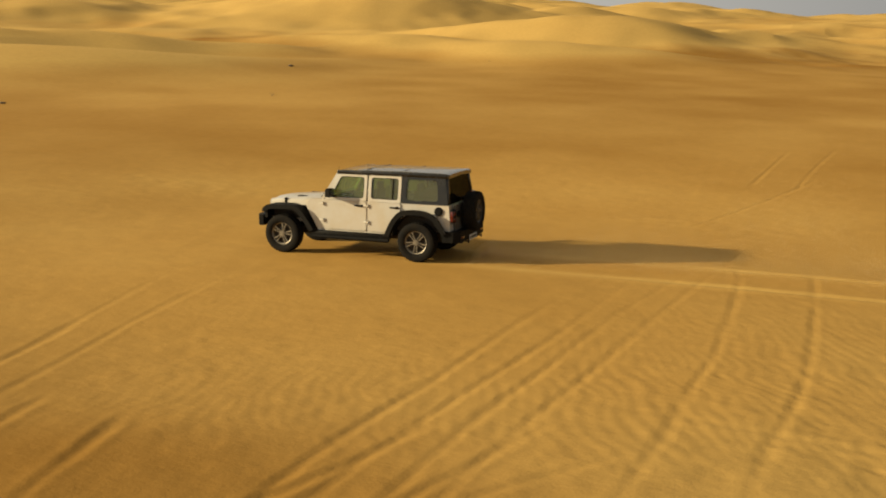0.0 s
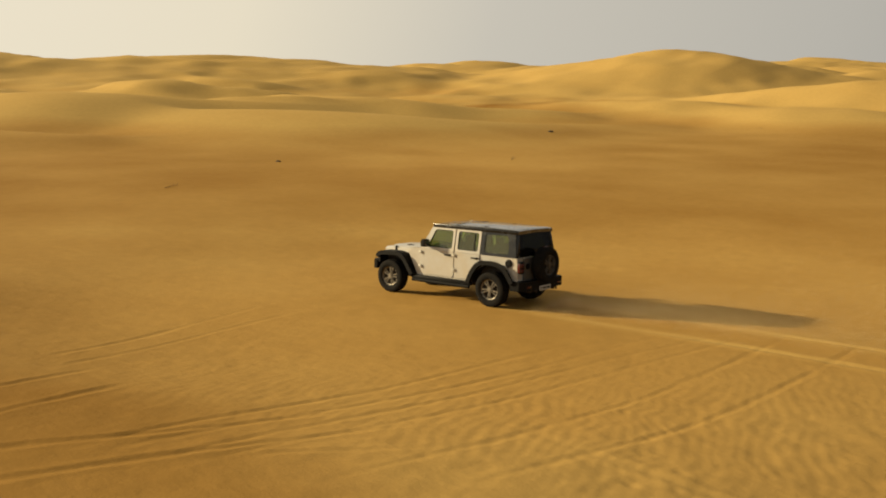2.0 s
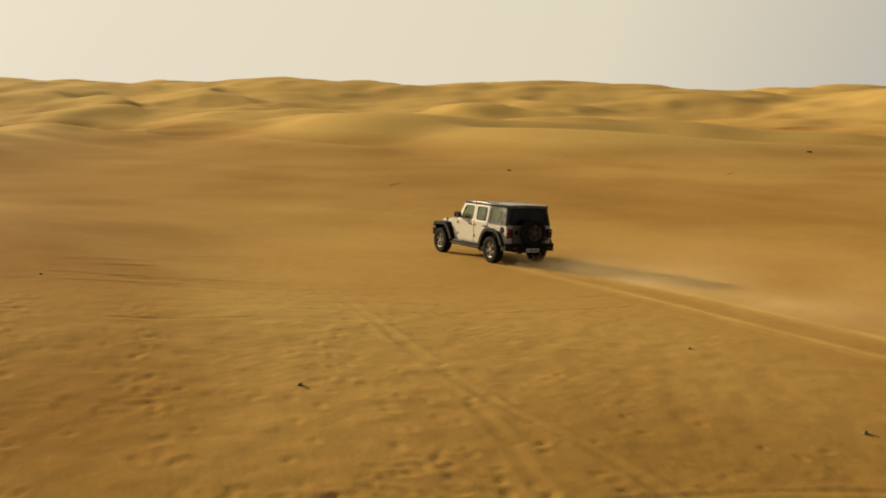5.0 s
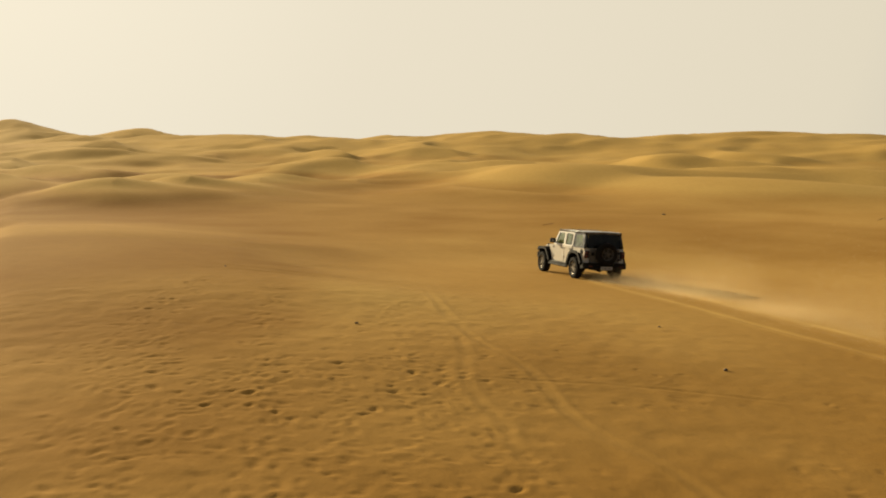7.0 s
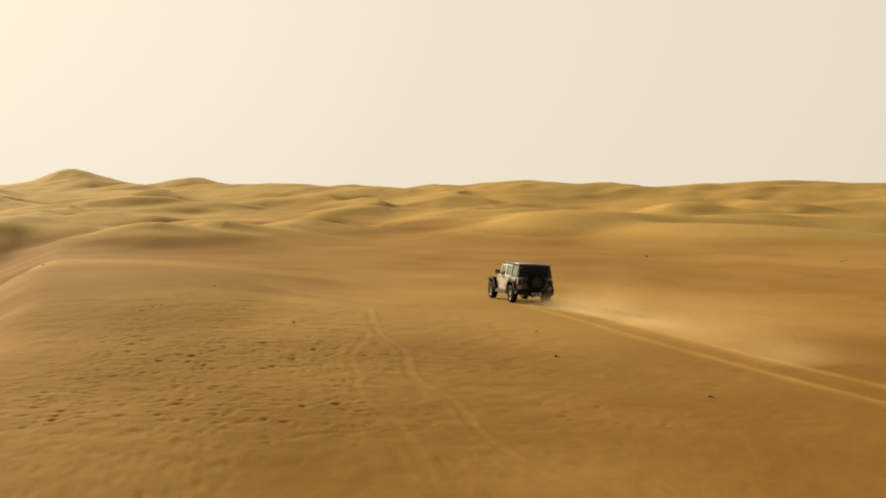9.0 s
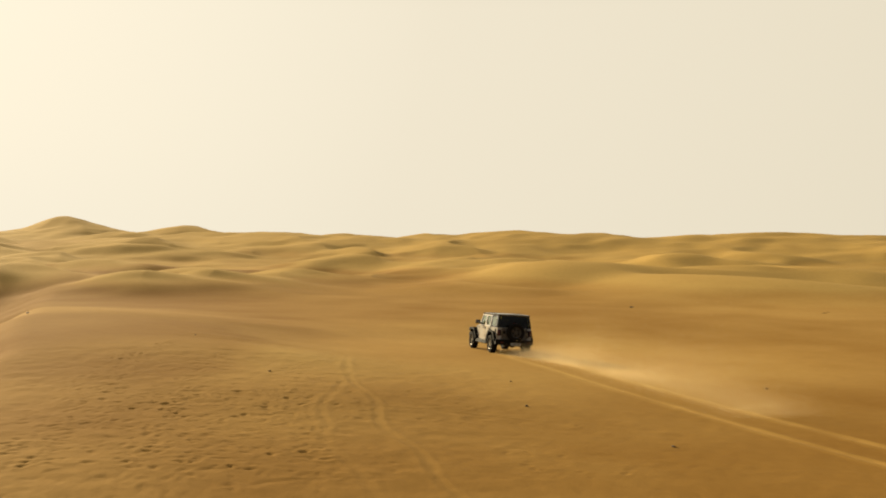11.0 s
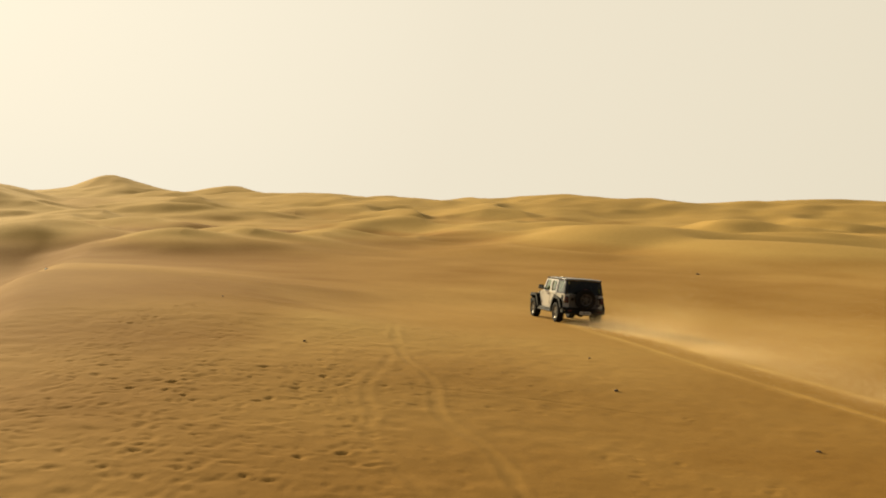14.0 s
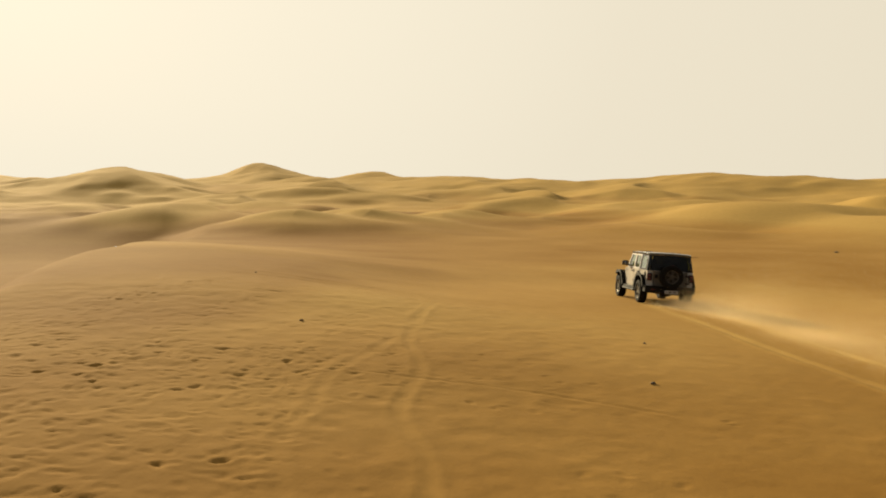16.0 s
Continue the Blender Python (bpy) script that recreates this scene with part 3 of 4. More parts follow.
# tub with the rear wheel arches cut out of it
arch = [(-1.504 + 0.555 * math.cos(a), 0.44 + 0.555 * math.sin(a)) for a in np.linspace(math.pi * 0.95, math.pi * 0.05, 12)]
tub = [(0.98, 1.0), (0.92, 1.155), (0.60, 1.17), (-2.16, 1.17), (-2.20, 0.62)] + [(y, z) for y, z in arch] + [(-0.98, 0.50), (0.70, 0.50)]
body = part("body", prism(tub, -0.80, 0.80, 0.022), PAINT, car)
part("underbody", join(box((0, -0.2, 0.50), (1.0, 4.2, 0.12), 0.03), box((-0.45, -0.2, 0.44), (0.10, 4.3, 0.12), 0.02),
                       box((0.45, -0.2, 0.44), (0.10, 4.3, 0.12), 0.02), box((0.1, -0.9, 0.42), (0.5, 0.9, 0.2), 0.05),
                       rod((-0.75, 1.504, 0.41), (0.75, 1.504, 0.41), 0.05), rod((-0.75, -1.504, 0.41), (0.75, -1.504, 0.41), 0.05),
                       rod((0.12, -1.62, 0.41), (0.12, -1.38, 0.41), 0.15, 0.12)), STEEL, car, "dusty dark steel underbody")
part("exhaust", join(rod((0.48, -2.36, 0.40), (0.48, -1.9, 0.42), 0.035), rod((-0.3, -2.06, 0.44), (0.5, -2.06, 0.44), 0.09)), STEEL, car)
# engine bay, hood and grille
part("engine_bay", prism([(0.95, 0.62), (0.95, 1.06), (1.92, 0.97), (1.92, 0.66)], -0.55, 0.55, 0.02), PAINT, car)


def hood_section(y, half, top, low):
    return [(-half, y, low), (-half, y, top - 0.05), (-half * 0.93, y, top - 0.012), (-half * 0.55, y, top + 0.006), (-half * 0.40, y, top + 0.026),
            (half * 0.40, y, top + 0.026), (half * 0.55, y, top + 0.006), (half * 0.93, y, top - 0.012), (half, y, top - 0.05), (half, y, low)]


hood = part("hood", loft([hood_section(0.64, 0.735, 1.172, 1.03), hood_section(1.0, 0.70, 1.158, 1.01), hood_section(1.5, 0.635, 1.128, 0.97),
                          hood_section(1.82, 0.58, 1.103, 0.95), hood_section(1.93, 0.56, 1.082, 0.94)]), PAINT, car)
for s in (-1, 1):
    part("hood_latch", join(box((s * 0.632, 1.55, 1.068), (0.035, 0.05, 0.10), 0.008), box((s * 0.615, 1.55, 1.118), (0.06, 0.04, 0.025), 0.006)), BLACK, hood)
    part("hood_vent", box((s * 0.32, 1.28, 1.150), (0.17, 0.22, 0.02), 0.006), BLACK, hood)
part("cowl_vent", box((0, 0.70, 1.19), (1.1, 0.13, 0.022), 0.006), BLACK, car)
grille = part("grille", loft([[(x, y, z) for x, z in ((-0.55, 0.70), (-0.56, 1.03), (-0.50, 1.078), (0.50, 1.078), (0.56, 1.03), (0.55, 0.70))] for y in (1.90, 1.97)]), PAINT, car)
for k in range(7):
    part("grille_slot", box((-0.255 + 0.085 * k, 1.972, 0.87), (0.048, 0.012, 0.26), 0.004), SIGN, grille)
for s in (-1, 1):
    lamp = part("headlight", rod((s * 0.41, 1.95, 0.88), (s * 0.41, 2.0, 0.88), 0.105, 0.10, 24), STEEL, car)
    part("lens", rod((s * 0.41, 2.0, 0.88), (s * 0.41, 2.015, 0.88), 0.092, 0.07, 24), LENS_CLEAR, lamp, "clear round headlight lens")

# flares over the wheels
for s in (-1, 1):
    line = curve2([(1.925, 0.85), (1.905, 0.905), (1.85, 0.95), (1.74, 0.975), (1.30, 0.99), (1.12, 0.93), (0.97, 0.76), (0.80, 0.52)])
    a, b = (0.57, 0.935) if s > 0 else (-0.935, -0.57)
    p, q = (0.905, 0.935) if s > 0 else (-0.935, -0.905)
    flare = part("front_flare", join(band(line, a, b, -0.040), band(line, p, q, 0.060)), BLACK, car, "black plastic front wheel flare")
    part("turn_signal", box((s * 0.80, 1.95, 0.885), (0.15, 0.05, 0.05), 0.012), LENS_AMBER, flare, "amber turn signal")
    line = curve2([(-0.88, 0.50), (-0.99, 0.74), (-1.14, 0.93), (-1.32, 0.995), (-1.66, 0.995), (-1.88, 0.90), (-2.02, 0.72), (-2.10, 0.60)])
    a, b = (0.785, 0.935) if s > 0 else (-0.935, -0.785)
    part("rear_flare", join(band(line, a, b, 0.045), band(line, p, q, -0.058)), BLACK, car, "black plastic rear wheel flare")
    step = part("side_step", join(box((s * 0.845, -0.06, 0.475), (0.10, 1.78, 0.10), 0.03), rod((s * 0.90, 0.78, 0.405), (s * 0.90, -0.92, 0.405), 0.042)), BLACK, car)
    for y in (0.55, -0.1, -0.75):
        part("bracket", box((s * 0.87, y, 0.43), (0.07, 0.06, 0.08), 0.01), BLACK, step)
    part("fender_liner", prism([(1.92, 0.72), (1.905, 0.88), (1.84, 0.93), (1.86, 0.72)], s * 0.56, s * 0.88, 0.01), BLACK, car)
    liner = [(-1.504 + 0.548 * math.cos(a), 0.44 + 0.548 * math.sin(a)) for a in np.linspace(math.pi * 0.97, math.pi * 0.03, 14)]
    part("arch_liner", band(liner, *((0.56, 0.83) if s > 0 else (-0.83, -0.56)), -0.02), BLACK, car)
    part("inner_arch", prism([(1.9, 0.72), (1.88, 0.91), (1.1, 0.91), (0.97, 0.72)], s * 0.50, s * 0.60), STEEL, car)
    part("inner_arch", prism([(-1.0, 0.60), (-1.1, 0.9), (-1.9, 0.9), (-2.0, 0.6)], s * 0.50, s * 0.66), STEEL, car)

# doors with their window frames
for s in (-1, 1):
    for kind in ("front", "rear"):
        if kind == "front":
            low = rounded([(0.57, 1.165), (0.55, 0.56), (-0.385, 0.56), (-0.385, 1.165)], 0.05)
            outer = rounded([(0.555, 1.172), (0.255, 1.715), (-0.385, 1.715), (-0.385, 1.172)], 0.03)
            inner = rounded([(0.415, 1.225), (0.20, 1.655), (-0.325, 1.655), (-0.325, 1.225)], 0.06)
            grip, pins = (-0.23, 1.075), ((0.60, 1.08), (0.60, 0.74))
        else:
            low = rounded([(-0.42, 1.165), (-0.42, 0.56), (-0.86, 0.56), (-0.97, 0.80), (-1.135, 1.02), (-1.135, 1.165)], 0.04)
            outer = rounded([(-0.42, 1.172), (-0.42, 1.715), (-1.135, 1.715), (-1.135, 1.172)], 0.03)
            inner = rounded([(-0.485, 1.225), (-0.485, 1.655), (-1.075, 1.655), (-1.075, 1.225)], 0.06)
            grip, pins = (-1.01, 1.075), ((-0.40, 1.08), (-0.40, 0.74))
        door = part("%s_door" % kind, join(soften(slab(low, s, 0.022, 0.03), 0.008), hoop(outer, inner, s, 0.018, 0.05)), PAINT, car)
        pane = part("window_pane", slab(inner, s, -0.004, 0.006), GLASS, door, "tinted side window")
        pane.visible_shadow = False
        part("seal", hoop(inner, [((y - sum(p[0] for p in inner) / len(inner)) * 0.955 + sum(p[0] for p in inner) / len(inner),
                                           (z - 1.44) * 0.955 + 1.44) for y, z in inner], s, 0.006, 0.016), BLACK, door)
        part("handle", join(box((s * 0.848, grip[0], grip[1]), (0.03, 0.19, 0.03), 0.01), box((s * 0.828, grip[0] - 0.06, grip[1]), (0.03, 0.045, 0.05), 0.01)), BLACK, door, "black pull handle")
        for y, z in pins:
            part("hinge", join(box((s * 0.833, y, z), (0.03, 0.12, 0.04), 0.008), rod((s * 0.845, y - 0.03, z - 0.04), (s * 0.845, y - 0.03, z + 0.04), 0.014, n=10)), PAINT, door)
        if kind == "rear":
            part("window_divider", slab([(-0.94, 1.225), (-0.94, 1.655), (-0.965, 1.655), (-0.965, 1.225)], s, 0.004, 0.014), BLACK, door)
    shell = [(-0.10, -0.065), (-0.10, 0.045), (-0.065, 0.075), (0.055, 0.07), (0.085, 0.035), (0.08, -0.045), (0.05, -0.07)]
    mirror = part("door_mirror", join(soften(loft([[(s * 0.955 + q * dx, 0.40 + dy, 1.325 + q * dz) for dx, dz in shell] for q, dy in ((0.85, 0.035), (1.22, 0.0), (1.28, -0.09))]), 0.012),
                                      box((s * 0.85, 0.40, 1.255), (0.13, 0.06, 0.06), 0.02)), BLACK, car, "black door mirror")
    part("mirror_glass", box((s * 0.95, 0.307, 1.328), (0.19, 0.006, 0.13), 0.002), MIRROR, mirror)

# windscreen
lean = Vector((0, 0.62 - 0.275, 1.175 - 1.735)).normalized()


def screen(x, t):
    return Vector((x, 0.275, 1.735)) + lean * t


tall = math.hypot(0.345, 0.56)
frame_out = [screen(x, t) for x, t in ((-0.715, 0), (0.715, 0), (0.79, tall), (-0.79, tall))]
frame_in = [screen(x, t) for x, t in ((-0.655, 0.07), (0.655, 0.07), (0.72, tall - 0.06), (-0.72, tall - 0.06))]
push = Vector((0, 0.056, 0.0345))
rings = []
bm = bmesh.new()
for line, o in ((frame_out, 0.3), (frame_in, 0.3), (frame_in, -0.5), (frame_out, -0.5)):
    rings.append([bm.verts.new(p + push * o) for p in line])
for k in range(4):
    for i in range(4):
        bm.faces.new((rings[k][i], rings[k][(i + 1) % 4], rings[(k + 1) % 4][(i + 1) % 4], rings[(k + 1) % 4][i]))
windscreen = part("windscreen_frame", bm, PAINT, car)
bm = bmesh.new()
bm.faces.new([bm.verts.new(p) for p in frame_in])
bmesh.ops.solidify(bm, geom=bm.faces[:], thickness=0.006)
pane = part("windscreen_pane", bm, GLASS, windscreen)
pane.visible_shadow = False
for s in (-0.35, 0.25):
    part("wiper", rod(screen(s, tall - 0.05) + push * 0.5, screen(s - 0.42, tall - 0.10) + push * 0.5, 0.010, n=8), BLACK, windscreen)


# hard top
def roof_section(y, half, z):
    return [(-half, y, z - 0.075), (-half - 0.004, y, z - 0.03), (-half + 0.03, y, z), (-half * 0.55, y, z + 0.012), (0, y, z + 0.017), (half * 0.55, y, z + 0.012),
            (half - 0.03, y, z), (half + 0.004, y, z - 0.03), (half, y, z - 0.075), (0, y, z - 0.05)]


roof = loft([roof_section(0.32, 0.705, 1.752), roof_section(0.24, 0.715, 1.775), roof_section(-0.35, 0.72, 1.79), roof_section(-1.1, 0.72, 1.795),
             roof_section(-1.9, 0.72, 1.79), roof_section(-2.08, 0.715, 1.78), roof_section(-2.13, 0.705, 1.765)])
roof_panel = part("roof_panel", roof, ROOF, car, "black roof panel under a film of dust")
for s in (-1, 1):
    part("drip_rail", box((s * 0.727, -0.90, 1.735), (0.022, 2.38, 0.085), 0.008), TOP, roof_panel)
for y in (-0.33, -1.14):
    part("roof_seam", box((0, y, 1.804), (1.30, 0.010, 0.010), 0.003), TOP, roof_panel)
for s in (-1, 1):
    pieces = []
    outer = rounded([(-1.15, 1.172), (-1.15, 1.715), (-2.06, 1.715), (-2.15, 1.172)], 0.02)
    inner = rounded([(-1.25, 1.235), (-1.25, 1.645), (-1.89, 1.645), (-1.93, 1.235)], 0.07)
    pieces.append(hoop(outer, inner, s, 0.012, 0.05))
    pieces.append(box((s * 0.70, -2.095, 1.45), (0.09, 0.08, 0.52), 0.02, Matrix.Rotation(s * -0.15, 4, "Y") @ Matrix.Rotation(-0.16, 4, "X")))
    hardtop = part("quarter_panel", join(*pieces), TOP, car, "black hard top side")
    inner = rounded([(-1.25, 1.235), (-1.25, 1.645), (-1.89, 1.645), (-1.93, 1.235)], 0.07)
    pane = part("quarter_window", slab(inner, s, -0.002, 0.006), GLASS, hardtop, "tinted quarter window")
    pane.visible_shadow = False
back_glass = [(-0.66, -2.155, 1.185), (0.66, -2.155, 1.185), (0.60, -2.075, 1.70), (-0.60, -2.075, 1.70)]
bm = bmesh.new()
bm.faces.new([bm.verts.new(p) for p in back_glass])
bmesh.ops.solidify(bm, geom=bm.faces[:], thickness=0.012)
rear_glass = part("rear_window", bm, DARK_GLASS, car, "dark tinted rear window")
part("rear_wiper", join(rod((0.0, -2.18, 1.24), (-0.38, -2.16, 1.33), 0.011, n=8), box((0, -2.19, 1.24), (0.08, 0.05, 0.08), 0.015)), BLACK, rear_glass)
part("third_brake_light", box((0.0, -2.40, 1.385), (0.16, 0.05, 0.045), 0.012), LENS_RED, car, "red raised brake light")
part("brake_light_arm", rod((0.0, -2.39, 1.37), (0.0, -2.24, 1.05), 0.022, n=10), BLACK, car)

# tail
gate = part("tailgate", soften(prism([(-2.19, 0.64), (-2.19, 1.165), (-2.235, 1.165), (-2.245, 0.64)], -0.60, 0.60), 0.012), SHADED_GATE, car, "dusty white tailgate, coloured dark grey for its shade")
part("gate_handle", box((-0.50, -2.262, 0.98), (0.10, 0.04, 0.12), 0.012), BLACK, gate)
for z in (0.78, 1.03):
    part("gate_hinge", box((0.60, -2.255, z), (0.16, 0.035, 0.055), 0.01), BLACK, gate)
for s in (-1, 1):
    lamp = part("tail_lamp", box((s * 0.725, -2.225, 0.955), (0.165, 0.085, 0.265), 0.02), BLACK, car)
    part("lens", join(box((s * 0.735, -2.262, 1.015), (0.115, 0.03, 0.09), 0.012), box((s * 0.735, -2.262, 0.895), (0.115, 0.03, 0.075), 0.012), box((s * 0.803, -2.225, 0.955), (0.02, 0.06, 0.20), 0.006)), LENS_RED, lamp, "red tail lamp lens")
bar = [(-0.89, -2.05), (-0.88, -2.28), (-0.76, -2.40), (0.76, -2.40), (0.88, -2.28), (0.89, -2.05)]
bumper = part("rear_bumper", soften(loft([[(x, y, z) for x, y in bar] for z in (0.44, 0.655)]), 0.03), BLACK, car)
for s in (-1, 1):
    part("reflector", box((s * 0.62, -2.402, 0.53), (0.15, 0.012, 0.04), 0.004), LENS_RED, bumper)
    part("tow_hook", join(rod((s * 0.42, -2.38, 0.43), (s * 0.42, -2.46, 0.43), 0.018, n=8), rod((s * 0.42, -2.46, 0.47), (s * 0.42, -2.46, 0.39), 0.018, n=8)), STEEL, bumper)
plate = part("number_plate", box((0.02, -2.412, 0.465), (0.46, 0.012, 0.11), 0.004), WHITE, bumper, "white plate with dark bars")
for x, w in ((-0.17, 0.05), (-0.045, 0.12), (0.115, 0.14)):
    part("plate_bar", box((0.02 + x, -2.4195, 0.465), (w, 0.004, 0.05)), SIGN, plate)
part("fuel_cap", join(lathe([(0.0, -0.03), (0.055, -0.03), (0.06, -0.022), (0.085, -0.022), (0.092, 0.0)], 24)), BLACK, car, "round black fuel cap").matrix_local = Matrix.Translation((-0.804, -1.95, 1.04))
nose = [(-0.88, 1.96), (-0.885, 2.05), (-0.74, 2.15), (-0.45, 2.19), (0.45, 2.19), (0.74, 2.15), (0.885, 2.05), (0.88, 1.96)]
front_bumper = part("front_bumper", soften(loft([[(x, y, z) for x, y in nose] for z in (0.55, 0.77)]), 0.03), BLACK, car)
for s in (-1, 1):
    part("fog_lamp", rod((s * 0.56, 2.14, 0.66), (s * 0.56, 2.19, 0.66), 0.06, n=20), LENS_CLEAR, front_bumper)
    part("tow_hook", rod((s * 0.36, 2.17, 0.64), (s * 0.36, 2.26, 0.66), 0.022, n=8), STEEL, front_bumper)
part("aerial", join(rod((0.62, 0.93, 1.16), (0.62, 0.90, 1.70), 0.005, 0.003, 8), rod((0.62, 0.93, 1.12), (0.62, 0.93, 1.18), 0.02, n=10)), BLACK, car)

# cabin
part("cabin_tub", prism([(0.60, 1.172), (0.60, 1.182), (-2.12, 1.182), (-2.12, 1.172)], -0.765, 0.765), FABRIC, car)
part("dashboard", join(box((0, 0.42, 1.06), (1.48, 0.34, 0.2), 0.06), box((-0.37, 0.36, 1.17), (0.34, 0.2, 0.08), 0.03)), FABRIC, car)
wheel_ring = bmesh.new()
for i in range(24):
    a, b = 2 * math.pi * i / 24, 2 * math.pi * (i + 1) / 24
    p = Vector((-0.37 + 0.18 * math.cos(a), 0.20 - 0.07 * math.sin(a), 1.14 + 0.165 * math.sin(a)))
    q = Vector((-0.37 + 0.18 * math.cos(b), 0.20 - 0.07 * math.sin(b), 1.14 + 0.165 * math.sin(b)))
    wheel_ring = join(wheel_ring, rod(p, q, 0.015, n=6))
part("steering_wheel", join(wheel_ring, rod((-0.37, 0.20, 1.14), (-0.37, 0.40, 1.08), 0.03, n=10), box((-0.37, 0.205, 1.14), (0.34, 0.03, 0.05), 0.01)), BLACK, car)
for x, y, w in ((-0.37, -0.15, 0.50), (0.37, -0.15, 0.50), (0.0, -1.05, 1.24)):
    seat = part("seat", soften(loft([[(x + dx * w / 2, y + dy, z) for dx, dy in ((-1, -0.25), (-1, 0.27), (1, 0.27), (1, -0.25))] for z in (0.72, 0.90)]), 0.05), FABRIC, car)
    part("backrest", soften(loft([[(x + dx * w / 2 * q, y - 0.24 - lift + dy, z) for dx, dy in ((-1, -0.06), (-1, 0.06), (1, 0.06), (1, -0.06))] for z, q, lift in ((0.85, 1, 0.0), (1.2, 0.96, 0.06), (1.40, 0.80, 0.10))]), 0.04), FABRIC, seat)
    for hx in ((0,) if w < 1 else (-0.4, 0.4)):
        part("headrest", box((x + hx, y - 0.36, 1.475), (0.25, 0.09, 0.16), 0.035), FABRIC, seat)
part("roll_bar", join(*[rod((s * 0.62, y, 1.15), (s * 0.60, y, 1.68), 0.03, n=10) for s in (-1, 1) for y in (-0.44, -1.2)],
                      *[rod((-0.60, y, 1.68), (0.60, y, 1.68), 0.03, n=10) for y in (-0.44, -1.2)],
                      *[rod((s * 0.60, 0.25, 1.69), (s * 0.60, -2.0, 1.67), 0.03, n=10) for s in (-1, 1)]), BLACK, car)

# wheels
TREAD = [(0.225, -0.105), (0.255, -0.128), (0.31, -0.140), (0.355, -0.138), (0.392, -0.124), (0.404, -0.098), (0.406, -0.055), (0.394, -0.050), (0.394, -0.038), (0.407, -0.034),
         (0.408, -0.005), (0.396, 0.0), (0.408, 0.005), (0.407, 0.034), (0.394, 0.038), (0.394, 0.050), (0.406, 0.055), (0.404, 0.098), (0.392, 0.124), (0.355, 0.138), (0.31, 0.140),
         (0.255, 0.128), (0.225, 0.105)]
LUG = [0, 0, 0, 0.004, 0.012, 0.013, 0.012, 0, 0, 0.007, 0.007, 0, 0.007, 0.007, 0, 0, 0.012, 0.013, 0.012, 0.004, 0, 0, 0]
tyre_bm = lathe(TREAD, 72, lug=LUG)
spoke_bm = lathe([(0.226, -0.112), (0.234, -0.118), (0.232, -0.106), (0.214, -0.098), (0.206, -0.06), (0.20, 0.05)], 48)
spokes = [spoke_bm, rod((-0.105, 0, 0), (-0.04, 0, 0), 0.062, 0.075, 24), rod((-0.112, 0, 0), (-0.10, 0, 0), 0.034, 0.038, 20)]
for k in range(5):
    a = 2 * math.pi * k / 5 + math.pi / 2
    for side_way in (-1, 1):
        turn = Matrix.Rotation(a, 4, "X") @ Matrix.Rotation(side_way * 0.035, 4, "X")
        bm = loft([[(x, r, side_way * c + w * q) for x, q in ((-0.075 - d, -1), (-0.098 - d, -0.6), (-0.098 - d, 0.6), (-0.075 - d, 1))] for r, c, w, d in ((0.05, 0.017, 0.014, 0.0), (0.13, 0.020, 0.014, 0.004), (0.18, 0.027, 0.016, 0.005), (0.216, 0.037, 0.022, 0.006))])
        bmesh.ops.transform(bm, matrix=turn, verts=bm.verts[:])
        spokes.append(bm)
    spokes.append(rod((-0.112, 0.048 * math.cos(a + 0.6), 0.048 * math.sin(a + 0.6)), (-0.10, 0.048 * math.cos(a + 0.6), 0.048 * math.sin(a + 0.6)), 0.009, n=6))
hub_bm = join(rod((-0.05, 0, 0), (-0.045, 0, 0), 0.205, 0.205, 32), rod((-0.045, 0, 0), (0.10, 0, 0), 0.13, 0.13, 24))
wheel = part("wheel", hub_bm, STEEL, car)
part("tyre", tyre_bm, RUBBER, wheel, "dusty black off-road tyre", 0.5)
part("rim", join(*spokes), ALLOY, wheel, "dusty silver five-spoke alloy rim", 0.5)
wheel.matrix_basis = pose(-0.795, 1.504, 0.405, 12)
for x, y, yaw, spin in ((-0.795, -1.504, 0, 40), (0.795, 1.504, 180, 20), (0.795, -1.504, 180, 64)):
    copy_thing(wheel, pose(x, y, 0.405, 0, 0, yaw) @ pose(0, 0, 0, spin))
spare = copy_thing(wheel, pose(-0.02, -2.43, 0.995, 0, 0, 90) @ pose(0, 0, 0, 9))
spare.name = "spare_wheel"
# darker copy of the rim alloy, with the spare's shade in its colour
SHADED_ALLOY = surface("shaded_alloy", (0.10, 0.095, 0.085), 0.5, 0.5, (0.06, 0.048, 0.03), 12.0, 0.3)
for piece in spare.children_recursive:
    if piece.name.startswith("rim"):
        piece.data = piece.data.copy()
        piece.data.materials[0] = SHADED_ALLOY
part("spare_mount", rod((-0.02, -2.24, 0.995), (-0.02, -2.40, 0.995), 0.11, n=16), STEEL, car)

# ---- dust in the air behind the car: fine pale grains, drifting off the tracks ----
DUST, dust_tree, dust_skin = material("dust")
dust_skin.inputs["Base Color"].default_value = (0.86, 0.68, 0.38, 1)
dust_skin.inputs["Roughness"].default_value = 1.0
see_through = add(dust_tree, "ShaderNodeBsdfTranslucent", Color=(0.90, 0.72, 0.42, 1))
dust_mix = add(dust_tree, "ShaderNodeMixShader", Fac=0.75)
dust_tree.links.new(dust_skin.outputs[0], dust_mix.inputs[1])
dust_tree.links.new(see_through.outputs[0], dust_mix.inputs[2])
dust_tree.links.new(dust_mix.outputs[0], dust_tree.nodes["Material Output"].inputs["Surface"])


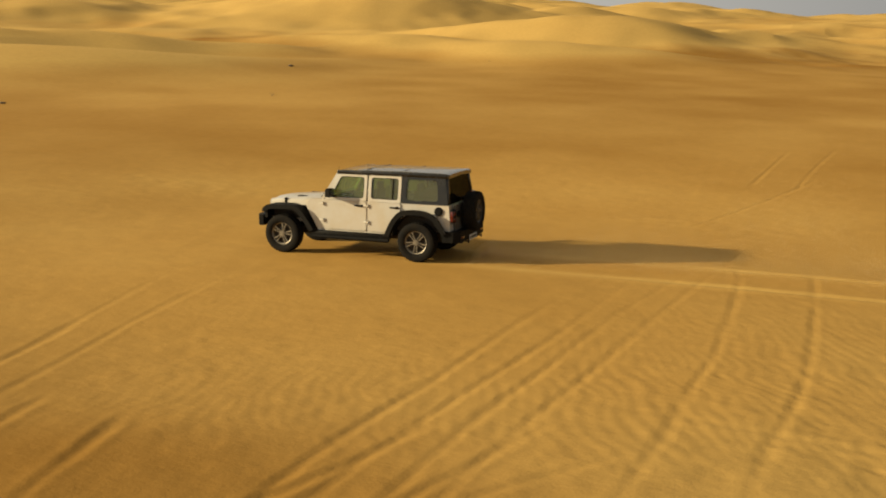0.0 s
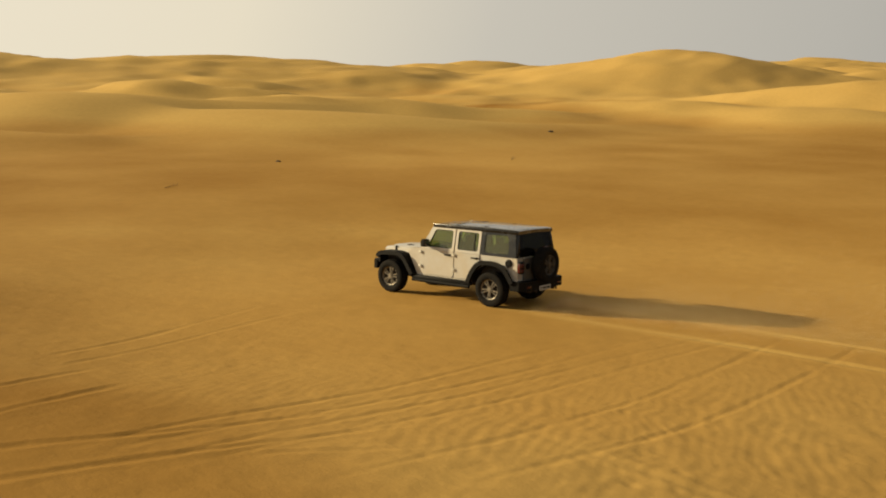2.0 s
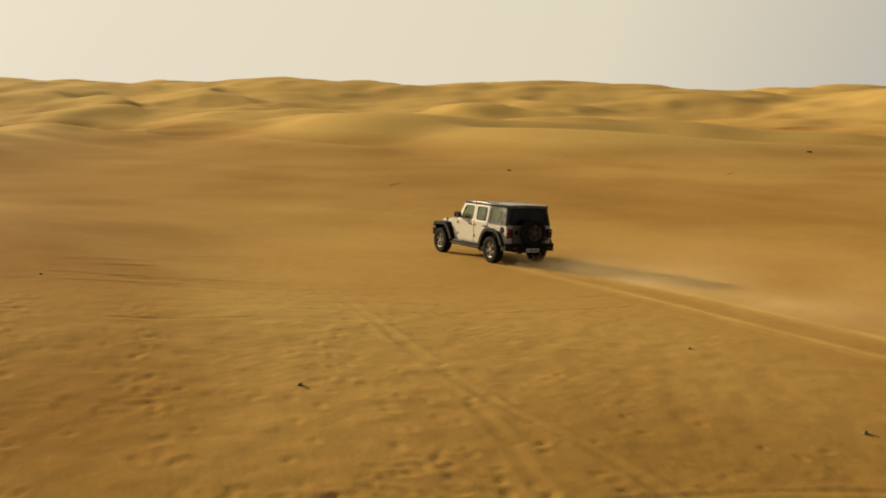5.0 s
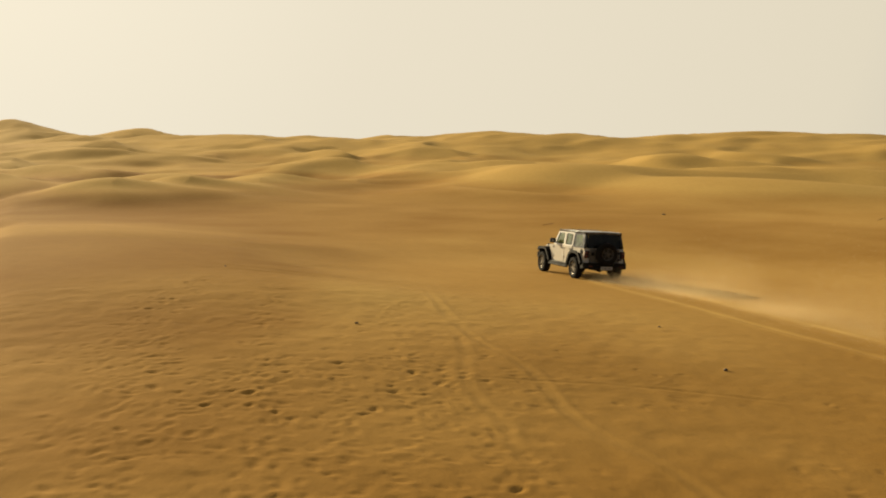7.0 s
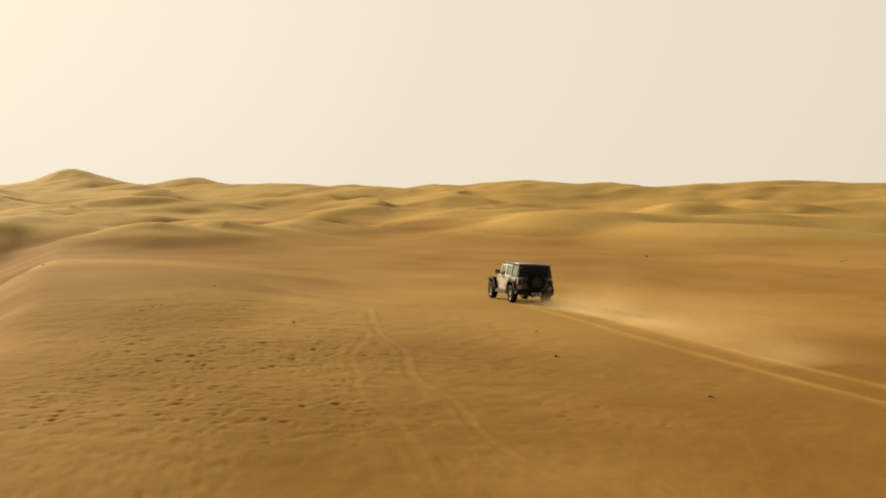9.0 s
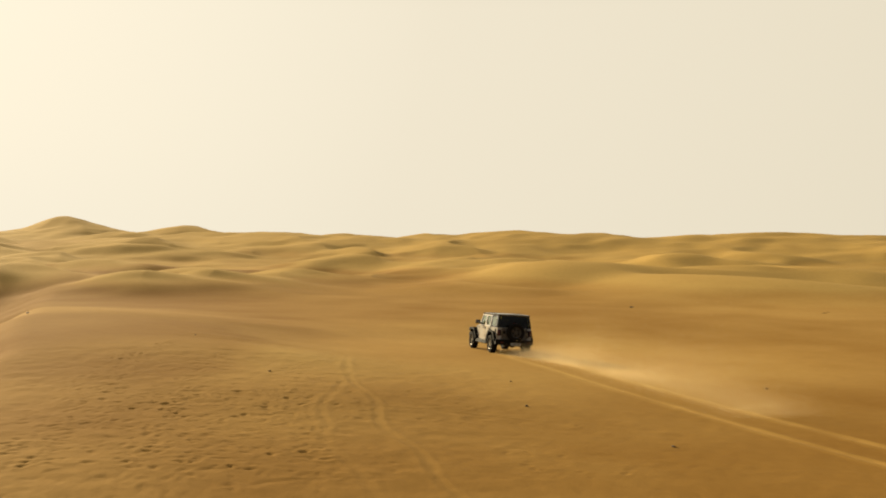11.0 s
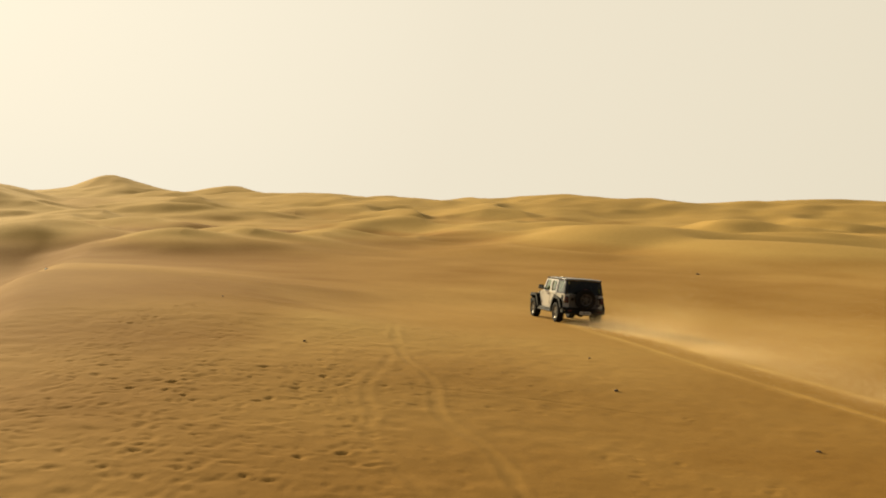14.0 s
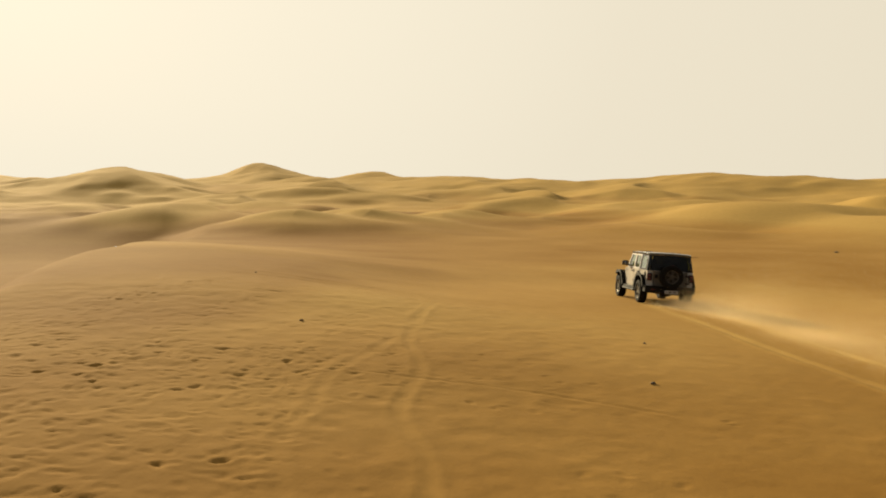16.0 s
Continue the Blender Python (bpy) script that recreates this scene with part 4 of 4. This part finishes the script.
def dust_cloud(count, seed):
    rng = np.random.default_rng(seed)
    t = rng.random(count) ** 1.7
    back = 2.5 + 16.5 * t
    puff = 0.6 + 0.4 * np.sin(back * 1.3 + 0.8 * np.sin(back * 2.6)) * np.sin(back * 0.37 + 1.0)
    lift = (0.25 + 2.3 * t ** 0.6 * puff) * np.abs(rng.normal(0, 0.5, count)) ** 1.2
    side = rng.normal(0, 0.45 + 0.40 * t) + 1.0 * t - 0.3 * (1 - t)
    x = side + 0.05 * back + 0.5
    knots = np.linspace(1.5, 20, 38)
    base = np.interp(back, knots, [ground_z(0.6 + 0.12 * b, -b) for b in knots])
    centre = np.stack([x, -back, base + 0.03 + lift], -1)
    size = rng.uniform(0.0018, 0.0037, count)[:, None, None]
    # flakes that stand across the low sunlight, each a little turned
    angle = rng.uniform(0, 2 * math.pi, (count, 1)) + np.array([0, 2.1, 4.2]) + rng.uniform(-0.5, 0.5, (count, 3))
    corners = np.stack([np.cos(angle), rng.normal(0, 0.35, (count, 3)), np.sin(angle)], -1)
    points = (centre[:, None, :] + corners * size).reshape(-1, 3)
    first = np.arange(count)[:, None] * 3
    faces = first + np.array((0, 1, 2))
    mesh = bpy.data.meshes.new("dust_cloud")
    mesh.from_pydata(points.tolist(), [], faces.tolist())
    mesh.materials.append(DUST)
    return new("dust_cloud", mesh)


tagged(dust_cloud(400000, 5), "pale yellow dust hanging over the fresh wheel tracks", "dust", kind="stuff")
# ---- small dark things lying about on the plain ----
TWIG = surface("dry_wood", (0.07, 0.045, 0.025), 0.85, 0.0, (0.12, 0.08, 0.045), 30.0, 0.6)
STONE = surface("dark_stone", (0.12, 0.085, 0.05), 0.9, 0.0, (0.22, 0.15, 0.08), 12.0, 0.5, bump=0.4, bump_scale=40)


def dry_twig(x, y, size, turn, seed):
    """A dead twig with a few bent side shoots, lying on the sand."""
    rnd = random.Random(seed)
    bm = bmesh.new()
    p, way = Vector((-size / 2, 0, 0.02)), Vector((1, 0, 0.06))
    for k in range(5):
        q = p + way.normalized() * size / 5
        q.z = max(0.012, q.z)
        bm = join(bm, rod(p, q, 0.016 - 0.002 * k, 0.014 - 0.002 * k, 6))
        if k:
            tip = q + Vector((rnd.uniform(0.02, 0.12), rnd.uniform(-0.16, 0.16), rnd.uniform(0.0, 0.10)))
            bm = join(bm, rod(q, tip, 0.008, 0.003, 5))
        p, way = q, Vector((1, rnd.uniform(-0.5, 0.5), rnd.uniform(-0.1, 0.12)))
    mesh = bpy.data.meshes.new("dry_twig")
    bm.to_mesh(mesh)
    bm.free()
    mesh.materials.append(TWIG)
    ob = new("dry_twig", mesh)
    ob.matrix_world = pose(x, y, ground_z(x, y), 0, 0, turn)
    return tagged(ob, "small dark dry twig lying on the sand", "twig", "dry twigs on the plain")


def stone(x, y, size, seed):
    rnd = random.Random(seed)
    bm = bmesh.new()
    bmesh.ops.create_icosphere(bm, subdivisions=2, radius=1)
    for v in bm.verts:
        v.co *= 0.8 + 0.4 * noise.noise(v.co * 1.4 + Vector((seed, 0, 0)))
        v.co = Vector((v.co.x * size, v.co.y * size * rnd.uniform(0.66, 0.7), v.co.z * size * 0.5))
    for f in bm.faces:
        f.smooth = True
    mesh = bpy.data.meshes.new("stone")
    bm.to_mesh(mesh)
    bm.free()
    mesh.materials.append(STONE)
    ob = new("stone", mesh)
    ob.matrix_world = pose(x, y, ground_z(x, y) + size * 0.12, 0, 0, rnd.uniform(0, 360))
    return tagged(ob, "small brown stone half sunk in the sand", "stone", "stones on the plain")


for k, (x, y, size, turn) in enumerate(((9.0, 24.0, 0.9, 10), (33.0, 21.0, 1.2, 30), (58.0, 44.0, 1.8, 0), (74.0, 20.0, 1.6, 40),
                                        (-28.0, 24.0, 0.9, 15), (-33.0, 31.0, 1.0, 50), (-24.0, 12.0, 0.7, 80), (46.0, 52.0, 1.6, 25))):
    dry_twig(x, y, size, turn, k)
for k, (x, y, size) in enumerate(((-11.5, -13.0, 0.07), (-4.5, -17.0, 0.08), (-2.5, -22.0, 0.07), (-30.0, 18.0, 0.22), (-26.0, 30.0, 0.25), (5.5, -13.5, 0.08),
                                  (21.0, 30.0, 0.2), (52.0, 30.0, 0.3), (-13.8, -4.5, 0.06), (-3.5, -12.5, 0.06))):
    stone(x, y, size, k + 3)
# two pale scraps far out on the lower plain
for k, (x, y) in enumerate(((-22.6, 8.2), (-22.2, 9.4))):
    scrap = stone(x, y, 0.12, k + 40)
    scrap.data.materials[0] = WHITE
    tagged(scrap, "small whitish stone lying on brown sand", "stone", "stones on the plain")
